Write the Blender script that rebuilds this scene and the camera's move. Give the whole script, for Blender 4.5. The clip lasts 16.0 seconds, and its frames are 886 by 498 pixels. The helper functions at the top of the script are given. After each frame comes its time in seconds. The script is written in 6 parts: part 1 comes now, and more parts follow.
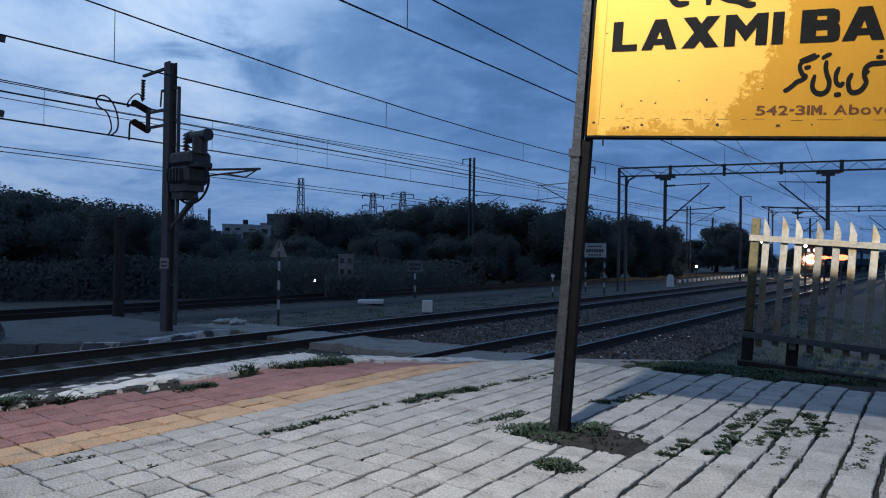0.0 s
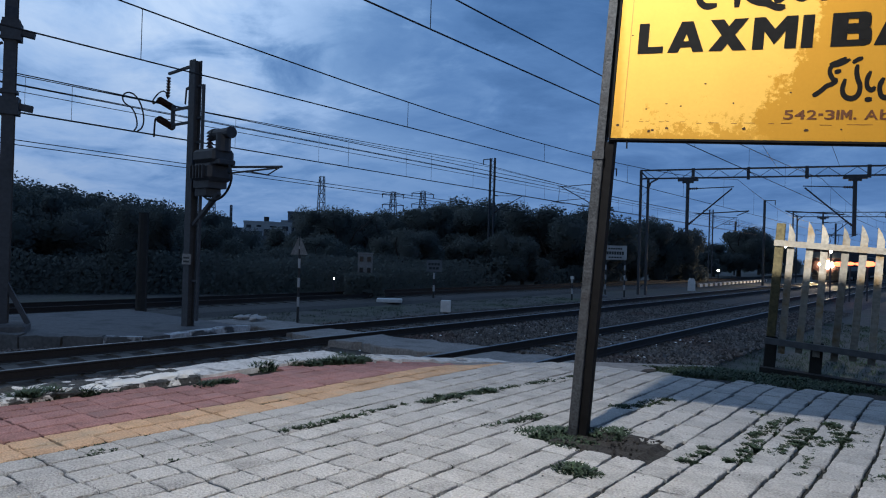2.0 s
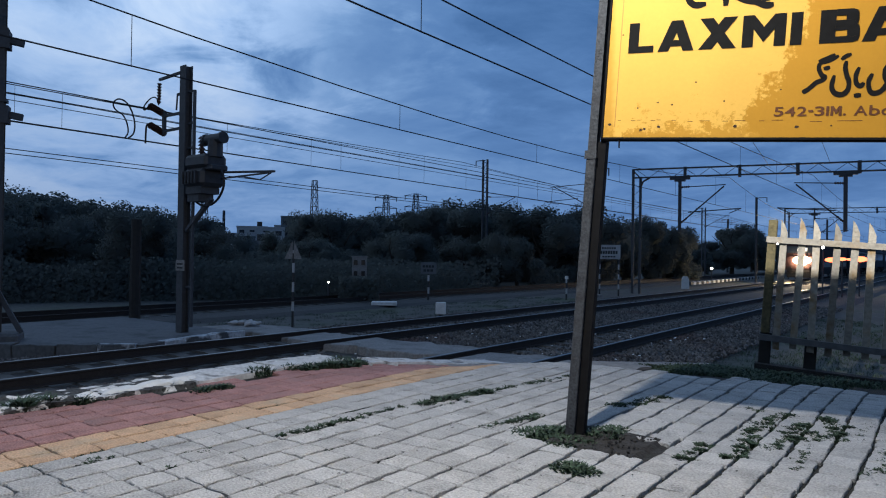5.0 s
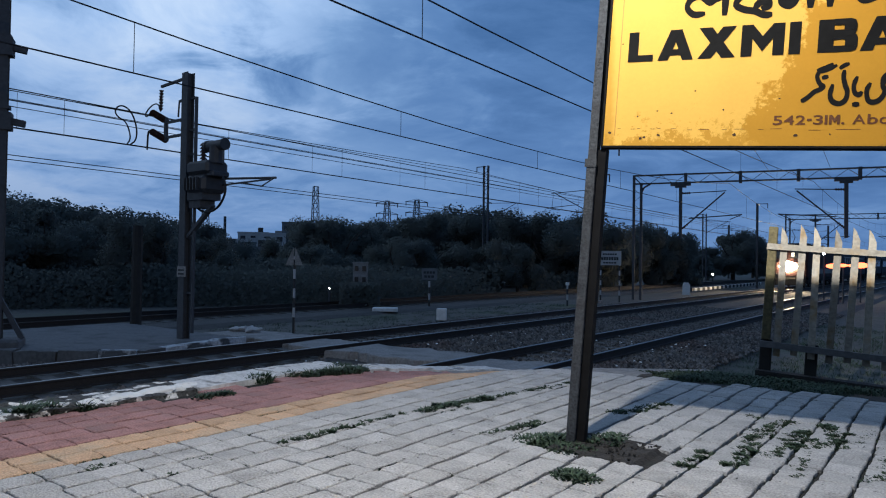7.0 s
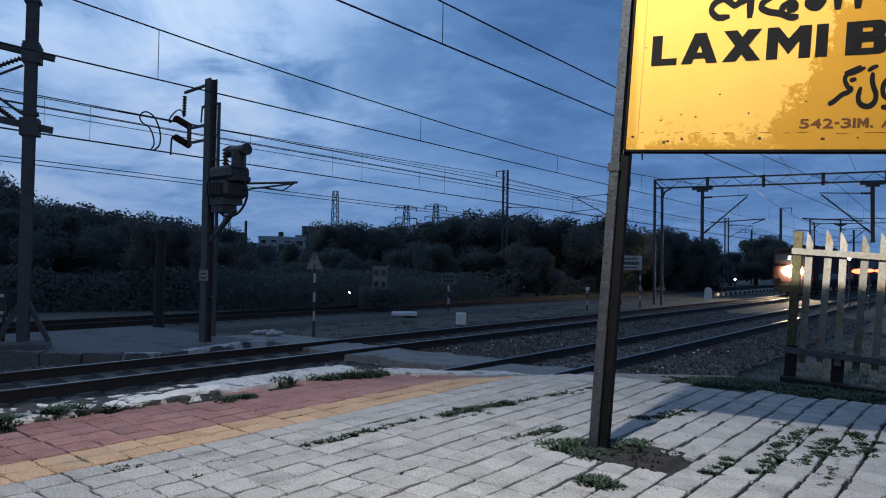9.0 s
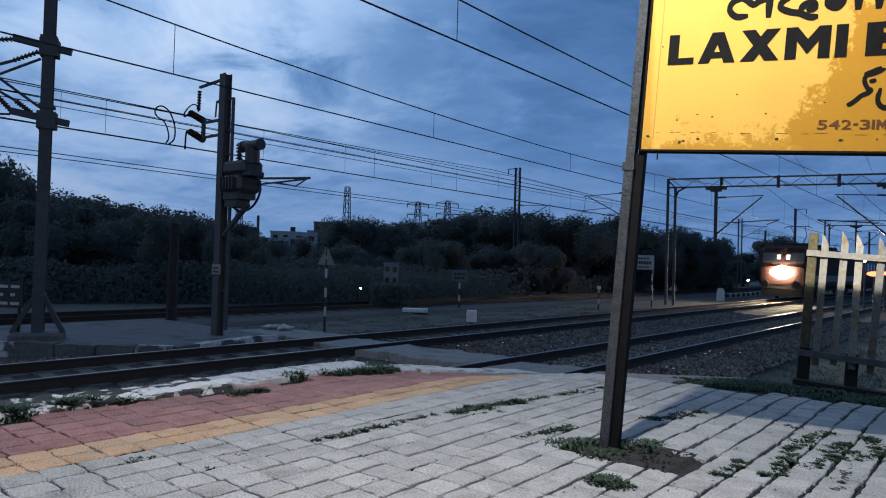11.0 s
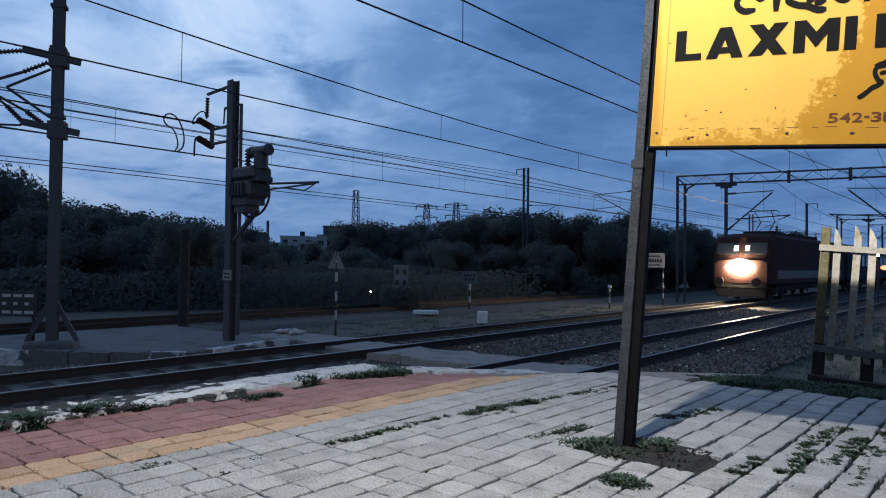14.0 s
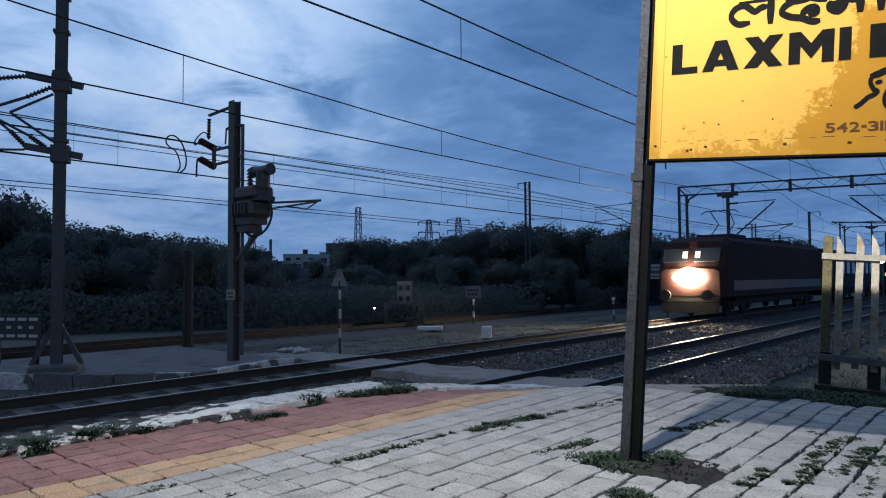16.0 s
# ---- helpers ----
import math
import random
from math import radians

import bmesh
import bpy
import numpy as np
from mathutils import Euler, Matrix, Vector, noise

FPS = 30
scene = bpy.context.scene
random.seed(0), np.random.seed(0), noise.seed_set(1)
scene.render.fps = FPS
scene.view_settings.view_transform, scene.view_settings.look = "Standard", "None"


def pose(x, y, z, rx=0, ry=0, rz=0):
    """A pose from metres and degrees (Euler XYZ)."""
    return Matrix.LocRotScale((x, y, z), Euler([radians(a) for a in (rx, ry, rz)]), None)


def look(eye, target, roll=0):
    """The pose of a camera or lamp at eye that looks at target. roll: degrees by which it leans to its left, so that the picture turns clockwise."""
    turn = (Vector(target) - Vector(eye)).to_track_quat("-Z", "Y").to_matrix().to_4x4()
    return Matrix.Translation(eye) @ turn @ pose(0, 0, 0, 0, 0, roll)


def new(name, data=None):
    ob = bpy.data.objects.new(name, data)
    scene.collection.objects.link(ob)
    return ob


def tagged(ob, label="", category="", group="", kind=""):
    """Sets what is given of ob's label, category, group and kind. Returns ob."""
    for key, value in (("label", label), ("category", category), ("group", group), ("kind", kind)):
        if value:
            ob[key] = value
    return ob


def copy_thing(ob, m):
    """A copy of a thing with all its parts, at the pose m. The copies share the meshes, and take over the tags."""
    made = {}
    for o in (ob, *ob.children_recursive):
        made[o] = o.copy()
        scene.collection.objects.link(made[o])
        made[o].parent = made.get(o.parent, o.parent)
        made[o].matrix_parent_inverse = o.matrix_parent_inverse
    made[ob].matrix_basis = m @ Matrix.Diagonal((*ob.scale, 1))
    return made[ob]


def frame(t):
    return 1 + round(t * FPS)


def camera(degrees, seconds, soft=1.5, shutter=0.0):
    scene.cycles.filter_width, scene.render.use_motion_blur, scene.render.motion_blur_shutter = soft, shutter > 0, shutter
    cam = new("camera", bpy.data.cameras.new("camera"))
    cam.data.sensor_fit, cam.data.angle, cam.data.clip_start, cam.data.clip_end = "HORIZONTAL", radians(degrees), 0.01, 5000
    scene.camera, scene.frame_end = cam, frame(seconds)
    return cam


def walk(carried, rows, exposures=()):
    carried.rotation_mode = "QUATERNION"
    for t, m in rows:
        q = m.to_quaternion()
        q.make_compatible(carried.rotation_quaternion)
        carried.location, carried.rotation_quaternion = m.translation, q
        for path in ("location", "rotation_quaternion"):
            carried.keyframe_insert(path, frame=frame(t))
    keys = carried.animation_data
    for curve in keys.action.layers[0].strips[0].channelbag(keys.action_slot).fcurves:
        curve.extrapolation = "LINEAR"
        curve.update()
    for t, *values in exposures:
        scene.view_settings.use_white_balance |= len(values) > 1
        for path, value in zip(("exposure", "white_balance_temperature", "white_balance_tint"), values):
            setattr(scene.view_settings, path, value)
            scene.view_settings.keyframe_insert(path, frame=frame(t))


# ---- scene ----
cam = camera(66.3, 16.0, soft=1.1)
PATH = [
    (0, (-0.001, 0.032, 1.067), (-1.181, 1.647, 1.082), 0.8),
    (0.5, (-0.005, 0.027, 1.073), (-1.209, 1.623, 1.088), 0.9),
    (1, (-0.004, 0.024, 1.071), (-1.223, 1.609, 1.086), 1.3),
    (1.5, (-0.005, 0.021, 1.072), (-1.226, 1.605, 1.085), 1.7),
    (2, (-0.011, 0.028, 1.074), (-1.236, 1.609, 1.087), 1.7),
    (2.5, (-0.015, 0.029, 1.072), (-1.248, 1.603, 1.084), 1.7),
    (3, (-0.011, 0.026, 1.074), (-1.243, 1.601, 1.085), 1.7),
    (3.5, (-0.013, 0.024, 1.072), (-1.243, 1.601, 1.082), 1.2),
    (4, (-0.013, 0.025, 1.069), (-1.225, 1.616, 1.079), 0.8),
    (6.5, (-0.003, 0.008, 1.077), (-1.216, 1.598, 1.11), 0.8),
    (7, (0.0, 0.005, 1.08), (-1.213, 1.595, 1.117), 0.8),
    (7.5, (0.0, 0.004, 1.084), (-1.213, 1.593, 1.135), 0.7),
    (8, (0.0, 0.0, 1.08), (-1.214, 1.588, 1.132), 0.6),
    (8.5, (-0.006, -0.002, 1.081), (-1.228, 1.58, 1.133), 0.6),
    (9, (-0.011, -0.009, 1.08), (-1.268, 1.546, 1.129), 0.9),
    (11.5, (-0.019, -0.018, 1.083), (-1.303, 1.515, 1.12), 1.6),
    (12, (-0.02, -0.015, 1.08), (-1.305, 1.517, 1.116), 0.7),
    (12.5, (-0.019, -0.014, 1.082), (-1.306, 1.517, 1.118), 0.6),
    (13, (-0.024, -0.015, 1.079), (-1.32, 1.509, 1.116), 0.5),
    (13.5, (-0.021, -0.02, 1.08), (-1.324, 1.497, 1.116), 0.5),
    (14, (-0.021, -0.02, 1.08), (-1.324, 1.496, 1.124), 0.6),
    (14.5, (-0.017, -0.029, 1.085), (-1.318, 1.488, 1.156), 0.5),
    (15, (-0.007, -0.031, 1.088), (-1.309, 1.485, 1.177), 0.2),
    (15.5, (-0.012, -0.028, 1.086), (-1.316, 1.486, 1.176), -0.4),
    (16, (-0.008, -0.027, 1.087), (-1.317, 1.483, 1.176), -0.5),
]
walk(cam, [(t, look(eye, target, roll)) for t, eye, target, roll in PATH])

# ---- world, sun, lamps ----
def nodes_of(tree):
    tree.nodes.clear()
    return tree.nodes, tree.links


def make_world():
    w = bpy.data.worlds.new("dusk_sky")
    w.use_nodes = True
    N, L = nodes_of(w.node_tree)
    out, bg = N.new("ShaderNodeOutputWorld"), N.new("ShaderNodeBackground")
    tc, sep = N.new("ShaderNodeTexCoord"), N.new("ShaderNodeSeparateXYZ")
    L.new(tc.outputs["Generated"], sep.inputs[0])

    def m(op, a, b=None, clamp=False):
        n = N.new("ShaderNodeMath")
        n.operation, n.use_clamp = op, clamp
        for i, v in enumerate((a, b)):
            if v is None:
                continue
            if isinstance(v, (int, float)):
                n.inputs[i].default_value = v
            else:
                L.new(v, n.inputs[i])
        return n.outputs[0]
    zz = m("ADD", m("MAXIMUM", sep.outputs[2], 0.0), 0.16)
    comb = N.new("ShaderNodeCombineXYZ")
    L.new(m("DIVIDE", sep.outputs[0], zz), comb.inputs[0])
    L.new(m("DIVIDE", sep.outputs[1], zz), comb.inputs[1])
    mp = N.new("ShaderNodeMapping")
    mp.inputs["Location"].default_value = CLOUD_SHIFT
    mp.inputs["Rotation"].default_value = (0, 0, radians(CLOUD_TURN))
    mp.inputs["Scale"].default_value = (0.95, 1.0, 1.0)
    L.new(comb.outputs[0], mp.inputs[0])
    n1, n2 = N.new("ShaderNodeTexNoise"), N.new("ShaderNodeTexNoise")
    for n, s, d, dis in ((n1, 0.62, 9.0, 0.35), (n2, 2.6, 10.0, 0.55)):
        n.inputs["Scale"].default_value, n.inputs["Detail"].default_value, n.inputs["Distortion"].default_value = s, d, dis
        n.inputs["Roughness"].default_value = 0.6
        L.new(mp.outputs[0], n.inputs["Vector"])
    # brighter towards the after-glow, where the sun went down
    glow = m("ADD", m("MULTIPLY", sep.outputs[0], GLOW_DIR[0]), m("MULTIPLY", sep.outputs[1], GLOW_DIR[1]))
    mixv = m("ADD", m("MULTIPLY", n1.outputs["Fac"], 0.95), m("MULTIPLY", n2.outputs["Fac"], 0.46))
    mixv = m("ADD", m("ADD", mixv, 0.0), m("MULTIPLY", glow, 0.17))
    # cloud banks: paler breaks in the west, a heavy grey bank beside them
    ragged = m("MULTIPLY", m("SUBTRACT", m("ADD", n1.outputs["Fac"], n2.outputs["Fac"]), 1.0), 0.075)
    for (bx, by, bz), edge, core, amount in CLOUD_BANKS:
        dot = m("ADD", m("ADD", m("MULTIPLY", sep.outputs[0], bx), m("MULTIPLY", sep.outputs[1], by)), m("MULTIPLY", sep.outputs[2], bz))
        mr = N.new("ShaderNodeMapRange")
        mr.interpolation_type = "SMOOTHSTEP"
        mr.inputs["From Min"].default_value, mr.inputs["From Max"].default_value = math.cos(radians(edge)), math.cos(radians(core))
        mr.inputs["To Min"].default_value, mr.inputs["To Max"].default_value = 0.0, amount
        L.new(m("ADD", dot, ragged), mr.inputs["Value"])
        mixv = m("ADD", mixv, mr.outputs[0])
    ramp = N.new("ShaderNodeValToRGB")
    e = ramp.color_ramp.elements
    e[0].position, e[0].color = 0.44, (0.032, 0.092, 0.25, 1)
    e[1].position, e[1].color = 1.0, (0.60, 0.76, 1.0, 1)
    for p, c in ((0.84, (0.38, 0.565, 0.88, 1)), (0.54, (0.058, 0.150, 0.355, 1)), (0.62, (0.105, 0.23, 0.49, 1)), (0.71, (0.195, 0.355, 0.645, 1))):
        el = e.new(p)
        el.color = c
    L.new(mixv, ramp.inputs[0])
    # dusk air near the skyline
    hz = N.new("ShaderNodeMix")
    hz.data_type = "RGBA"
    fac = N.new("ShaderNodeMapRange")
    fac.inputs["From Min"].default_value, fac.inputs["From Max"].default_value = 0.02, 0.31
    fac.inputs["To Min"].default_value, fac.inputs["To Max"].default_value = 0.75, 0.0
    L.new(sep.outputs[2], fac.inputs["Value"])
    L.new(fac.outputs[0], hz.inputs[0])
    L.new(ramp.outputs[0], hz.inputs[6])
    hz.inputs[7].default_value = (0.104, 0.215, 0.46, 1)
    L.new(hz.outputs[2], bg.inputs[0])
    # the last light lies low in the west; overhead the cloud is darker
    over = N.new("ShaderNodeMapRange")
    over.inputs["From Min"].default_value, over.inputs["From Max"].default_value = 0.42, 0.8
    over.inputs["To Min"].default_value, over.inputs["To Max"].default_value = 1.0, 0.75
    L.new(sep.outputs[2], over.inputs["Value"])
    # and darker away from the after-glow
    east = N.new("ShaderNodeMapRange")
    east.inputs["From Min"].default_value, east.inputs["From Max"].default_value = -0.90, 0.20
    east.inputs["To Min"].default_value, east.inputs["To Max"].default_value = 0.55, 1.0
    L.new(m("ADD", m("MULTIPLY", sep.outputs[0], -0.35), m("MULTIPLY", sep.outputs[1], 0.94)), east.inputs["Value"])
    L.new(m("MULTIPLY", over.outputs[0], east.outputs[0]), bg.inputs[1])
    L.new(bg.outputs[0], out.inputs[0])
    scene.world = w


GLOW_DIR = (-0.90, -0.50)
CLOUD_BANKS = (((-0.895, 0.371, 0.249), 17, 3, 0.09), ((-0.76, 0.566, 0.321), 11, 2, 0.05), ((-0.561, 0.784, 0.266), 15, 3, -0.065), ((-0.671, 0.691, 0.269), 9, 2, -0.035), ((-0.466, 0.861, 0.204), 14, 3, -0.02))
CLOUD_SHIFT, CLOUD_TURN = (3.1, 0.7, 0.0), 25.0
make_world()

# the platform lamp, high over the walkway before the name board
lamp_data = bpy.data.lights.new("platform_lamp", "POINT")
lamp_data.energy, lamp_data.color, lamp_data.shadow_soft_size = 640.0, (1.0, 0.972, 0.93), 0.05
lamp = new("platform_lamp", lamp_data)
lamp.location = (-1.42, 1.95, 3.99)
# a fill spot added at the same lamp head, to brighten the fence tops
beam_data = bpy.data.lights.new("fence_fill_spot", "SPOT")
beam_data.energy, beam_data.color, beam_data.shadow_soft_size = 5200.0, (1.0, 0.972, 0.93), 0.02
beam_data.spot_size, beam_data.spot_blend = radians(24), 0.5
beam = new("fence_fill_spot", beam_data)
beam.matrix_basis = look((-1.42, 1.95, 3.99), (-0.9, 9.6, 1.55))


# ---- materials ----
def material(name, color, rough=0.7, metal=0.0, vary=0.25, grain=12.0, coarse=1.3, bump=0.15, tint=None, per_piece=0.0, emit=None, strength=0.0, alpha_random=False, spec=0.5, obj_coords=True, patch=None):
    """A surface with grain and stains at two scales, fine relief and, for pieces, a shade of its own."""
    mt = bpy.data.materials.new(name)
    mt.use_nodes = True
    N, L = nodes_of(mt.node_tree)
    out, bs = N.new("ShaderNodeOutputMaterial"), N.new("ShaderNodeBsdfPrincipled")
    L.new(bs.outputs[0], out.inputs[0])
    bs.inputs["Roughness"].default_value, bs.inputs["Metallic"].default_value = rough, metal
    bs.inputs["Specular IOR Level"].default_value = spec
    if emit:
        bs.inputs["Emission Color"].default_value, bs.inputs["Emission Strength"].default_value = (*emit, 1), strength
        bs.inputs["Base Color"].default_value = (*color, 1)
        return mt
    tc = N.new("ShaderNodeTexCoord")
    geo = N.new("ShaderNodeNewGeometry")
    vec = geo.outputs["Position"] if not obj_coords else tc.outputs["Object"]
    fine, big = N.new("ShaderNodeTexNoise"), N.new("ShaderNodeTexNoise")
    fine.inputs["Scale"].default_value, fine.inputs["Detail"].default_value = grain, 6
    big.inputs["Scale"].default_value, big.inputs["Detail"].default_value = coarse, 4
    L.new(vec, fine.inputs["Vector"]), L.new(vec, big.inputs["Vector"])
    add = N.new("ShaderNodeMath")
    add.operation = "ADD"
    L.new(fine.outputs["Fac"], add.inputs[0]), L.new(big.outputs["Fac"], add.inputs[1])
    mr = N.new("ShaderNodeMapRange")
    mr.inputs["From Min"].default_value, mr.inputs["From Max"].default_value = 0.65, 1.35
    mr.inputs["To Min"].default_value, mr.inputs["To Max"].default_value = 1 - vary, 1 + vary
    L.new(add.outputs[0], mr.inputs["Value"])
    val = mr.outputs[0]
    if per_piece:
        oi = N.new("ShaderNodeObjectInfo")
        isl = N.new("ShaderNodeMath")
        isl.operation = "ADD"
        L.new(oi.outputs["Random"], isl.inputs[0]), L.new(geo.outputs["Random Per Island"], isl.inputs[1])
        fr = N.new("ShaderNodeMath")
        fr.operation = "FRACT"
        L.new(isl.outputs[0], fr.inputs[0])
        pm = N.new("ShaderNodeMapRange")
        pm.inputs["To Min"].default_value, pm.inputs["To Max"].default_value = 1 - per_piece, 1 + per_piece
        L.new(fr.outputs[0], pm.inputs["Value"])
        mul = N.new("ShaderNodeMath")
        mul.operation = "MULTIPLY"
        L.new(val, mul.inputs[0]), L.new(pm.outputs[0], mul.inputs[1])
        val = mul.outputs[0]
    base = N.new("ShaderNodeMix")
    base.data_type = "RGBA"
    base.inputs[6].default_value = (*color, 1)
    base.inputs[7].default_value = (*(tint or [c * 0.7 for c in color]), 1)
    st = N.new("ShaderNodeMapRange")
    st.inputs["From Min"].default_value, st.inputs["From Max"].default_value = (patch or (0.5, 0.72))
    L.new(big.outputs["Fac"], st.inputs["Value"]), L.new(st.outputs[0], base.inputs[0])
    sc = N.new("ShaderNodeVectorMath")
    sc.operation = "SCALE"
    L.new(base.outputs[2], sc.inputs[0]), L.new(val, sc.inputs["Scale"])
    L.new(sc.outputs[0], bs.inputs["Base Color"])
    if bump:
        bp = N.new("ShaderNodeBump")
        bp.inputs["Strength"].default_value, bp.inputs["Distance"].default_value = bump, 0.02
        L.new(fine.outputs["Fac"], bp.inputs["Height"]), L.new(bp.outputs[0], bs.inputs["Normal"])
    return mt


M = dict(
    paver=material("grey_paver", (0.47, 0.457, 0.437), 0.88, vary=0.50, grain=80, coarse=4.5, bump=1.0, tint=(0.27, 0.265, 0.255), per_piece=0.11, obj_coords=False),
    red=material("red_paver", (0.40, 0.205, 0.185), 0.88, vary=0.48, grain=80, coarse=4.5, bump=1.0, tint=(0.24, 0.14, 0.13), per_piece=0.13, obj_coords=False),
    yellow=material("yellow_paver", (0.62, 0.40, 0.245), 0.88, vary=0.40, grain=80, coarse=4.5, bump=1.0, tint=(0.38, 0.29, 0.20), per_piece=0.1, obj_coords=False),
    bed=material("bedding_sand", (0.022, 0.022, 0.018), 0.95, vary=0.5, grain=60, coarse=5, bump=0.8),
    concrete=material("worn_concrete", (0.26, 0.25, 0.24), 0.9, vary=0.45, grain=26, coarse=1.6, bump=0.9, tint=(0.09, 0.085, 0.08), obj_coords=False),
    farslab=material("dusty_concrete", (0.12, 0.124, 0.13), 0.9, vary=0.35, grain=14, coarse=1.4, bump=0.5, tint=(0.045, 0.050, 0.052)),
    grimy=material("grimy_and_shade_concrete", (0.11, 0.112, 0.115), 0.9, vary=0.35, grain=14, coarse=0.9, bump=0.5, tint=(0.06, 0.062, 0.066)),
    whitewash=material("flaking_whitewash", (0.56, 0.555, 0.54), 0.9, vary=0.32, grain=30, coarse=4.5, bump=0.7, tint=(0.20, 0.195, 0.185), patch=(0.58, 0.66)),
    darkstone=material("weathered_coping", (0.065, 0.065, 0.062), 0.9, vary=0.7, grain=40, coarse=8.0, bump=1.0, tint=(0.52, 0.51, 0.49), patch=(0.525, 0.55)),
    bluewall=material("pale_wall_paint", (0.48, 0.50, 0.52), 0.9, vary=0.5, grain=14, coarse=2.2, bump=0.8, tint=(0.07, 0.075, 0.08), patch=(0.50, 0.58), obj_coords=False),
    ground=material("dark_earth", (0.082, 0.08, 0.072), 0.95, vary=0.5, grain=6, coarse=0.25, bump=0.8, tint=(0.04, 0.055, 0.028)),
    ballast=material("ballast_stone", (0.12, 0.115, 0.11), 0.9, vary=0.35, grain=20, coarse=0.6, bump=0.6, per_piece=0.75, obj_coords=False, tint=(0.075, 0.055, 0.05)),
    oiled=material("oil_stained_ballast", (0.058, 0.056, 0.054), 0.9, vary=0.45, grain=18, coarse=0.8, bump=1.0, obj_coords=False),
    sleeper=material("concrete_sleeper", (0.11, 0.107, 0.10), 0.9, vary=0.3, grain=20, coarse=3, bump=0.4),
    rail=material("rusty_rail", (0.034, 0.027, 0.024), 0.75, 0.3, vary=0.3, grain=30, coarse=3),
    railhead=material("polished_railhead", (0.30, 0.29, 0.28), 0.34, 1.0, vary=0.12, grain=40, coarse=3, bump=0.05),
    steel=material("dark_galvanised_steel", (0.060, 0.064, 0.072), 0.75, 0.1, vary=0.3, grain=14, coarse=2),
    wire=material("overhead_wire", (0.02, 0.02, 0.022), 0.6, 0.4, vary=0.1, bump=0),
    porcelain=material("brown_porcelain", (0.055, 0.03, 0.024), 0.25, vary=0.15, grain=8),
    tank=material("grey_transformer_paint", (0.036, 0.038, 0.044), 0.55, 0.1, vary=0.3, grain=9, coarse=3),
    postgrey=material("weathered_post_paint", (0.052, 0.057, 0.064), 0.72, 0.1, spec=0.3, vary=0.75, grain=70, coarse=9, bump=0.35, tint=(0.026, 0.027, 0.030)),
    # black of the sign frame; on the post's web it paints in shade
    postdark=material("black_frame_and_web_shade", (0.010, 0.010, 0.011), 0.85, 0.0, spec=0.12, vary=0.3, grain=18, coarse=5, bump=0.3),
    ink=material("black_sign_paint", (0.010, 0.010, 0.010), 0.8, spec=0.1, vary=0.3, grain=30, coarse=8, bump=0.05),
    fadedink=material("faded_brown_sign_paint", (0.13, 0.055, 0.028), 0.8, spec=0.1, vary=0.3, grain=40, coarse=12, bump=0.05),
    rust=material("rust_spot", (0.05, 0.026, 0.012), 0.9, vary=0.4, grain=60, coarse=20),
    fence=material("cream_fence_paint", (0.265, 0.245, 0.205), 0.85, vary=0.34, grain=24, coarse=5, bump=0.5, tint=(0.17, 0.115, 0.055), per_piece=0.30, obj_coords=False),
    mossy=material("moss_stained_paint", (0.105, 0.088, 0.042), 0.9, vary=0.5, grain=26, coarse=5, bump=0.6, tint=(0.055, 0.050, 0.028), obj_coords=False),
    soil=material("damp_soil_and_shade", (0.034, 0.031, 0.028), 0.95, vary=0.6, grain=70, coarse=9, bump=1.0, tint=(0.028, 0.024, 0.020), obj_coords=False),
    weed=material("weed_leaf", (0.034, 0.060, 0.030), 0.7, vary=0.3, grain=30, coarse=6, bump=0, per_piece=0.45, obj_coords=False),
    bark=material("bark", (0.07, 0.055, 0.042), 0.9, vary=0.35, grain=8, coarse=1, bump=0.6),
    white=material("white_sign_paint", (0.70, 0.70, 0.68), 0.7, vary=0.15, grain=12, coarse=3),
    black=material("black_sign_bands", (0.03, 0.03, 0.03), 0.7, vary=0.2, grain=12, coarse=3),
    plaster=material("pale_plaster", (0.42, 0.42, 0.42), 0.9, vary=0.25, grain=2, coarse=0.3, tint=(0.28, 0.29, 0.30)),
    plasterdark=material("grey_plaster", (0.13, 0.14, 0.15), 0.9, vary=0.25, grain=2, coarse=0.3),
    windowdark=material("dark_window_glass", (0.02, 0.022, 0.026), 0.15, vary=0.1, bump=0),
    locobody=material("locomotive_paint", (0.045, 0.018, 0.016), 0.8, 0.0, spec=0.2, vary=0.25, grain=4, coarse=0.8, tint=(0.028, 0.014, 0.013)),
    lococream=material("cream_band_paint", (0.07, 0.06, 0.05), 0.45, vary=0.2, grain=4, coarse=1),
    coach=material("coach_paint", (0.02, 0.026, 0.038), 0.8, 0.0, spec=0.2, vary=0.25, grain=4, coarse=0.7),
    under=material("grimy_underframe_and_shade", (0.03, 0.028, 0.026), 0.85, 0.2, vary=0.4, grain=8, coarse=2),
    glass=material("cab_glass", (0.03, 0.035, 0.04), 0.1, vary=0.05, bump=0),
    head=material("headlamp_lens_and_glare", (1, 1, 1), emit=(1.0, 0.78, 0.50), strength=380.0),
    cabglow=material("lit_cab_pane", (1, 1, 1), emit=(1.0, 0.78, 0.56), strength=0.75),
    red_lamp=material("red_signal_lens", (1, 0.1, 0.05), emit=(1.0, 0.17, 0.07), strength=4.5),
    white_lamp=material("white_lamp_lens", (1, 1, 1), emit=(1.0, 0.96, 0.88), strength=14.0),
)


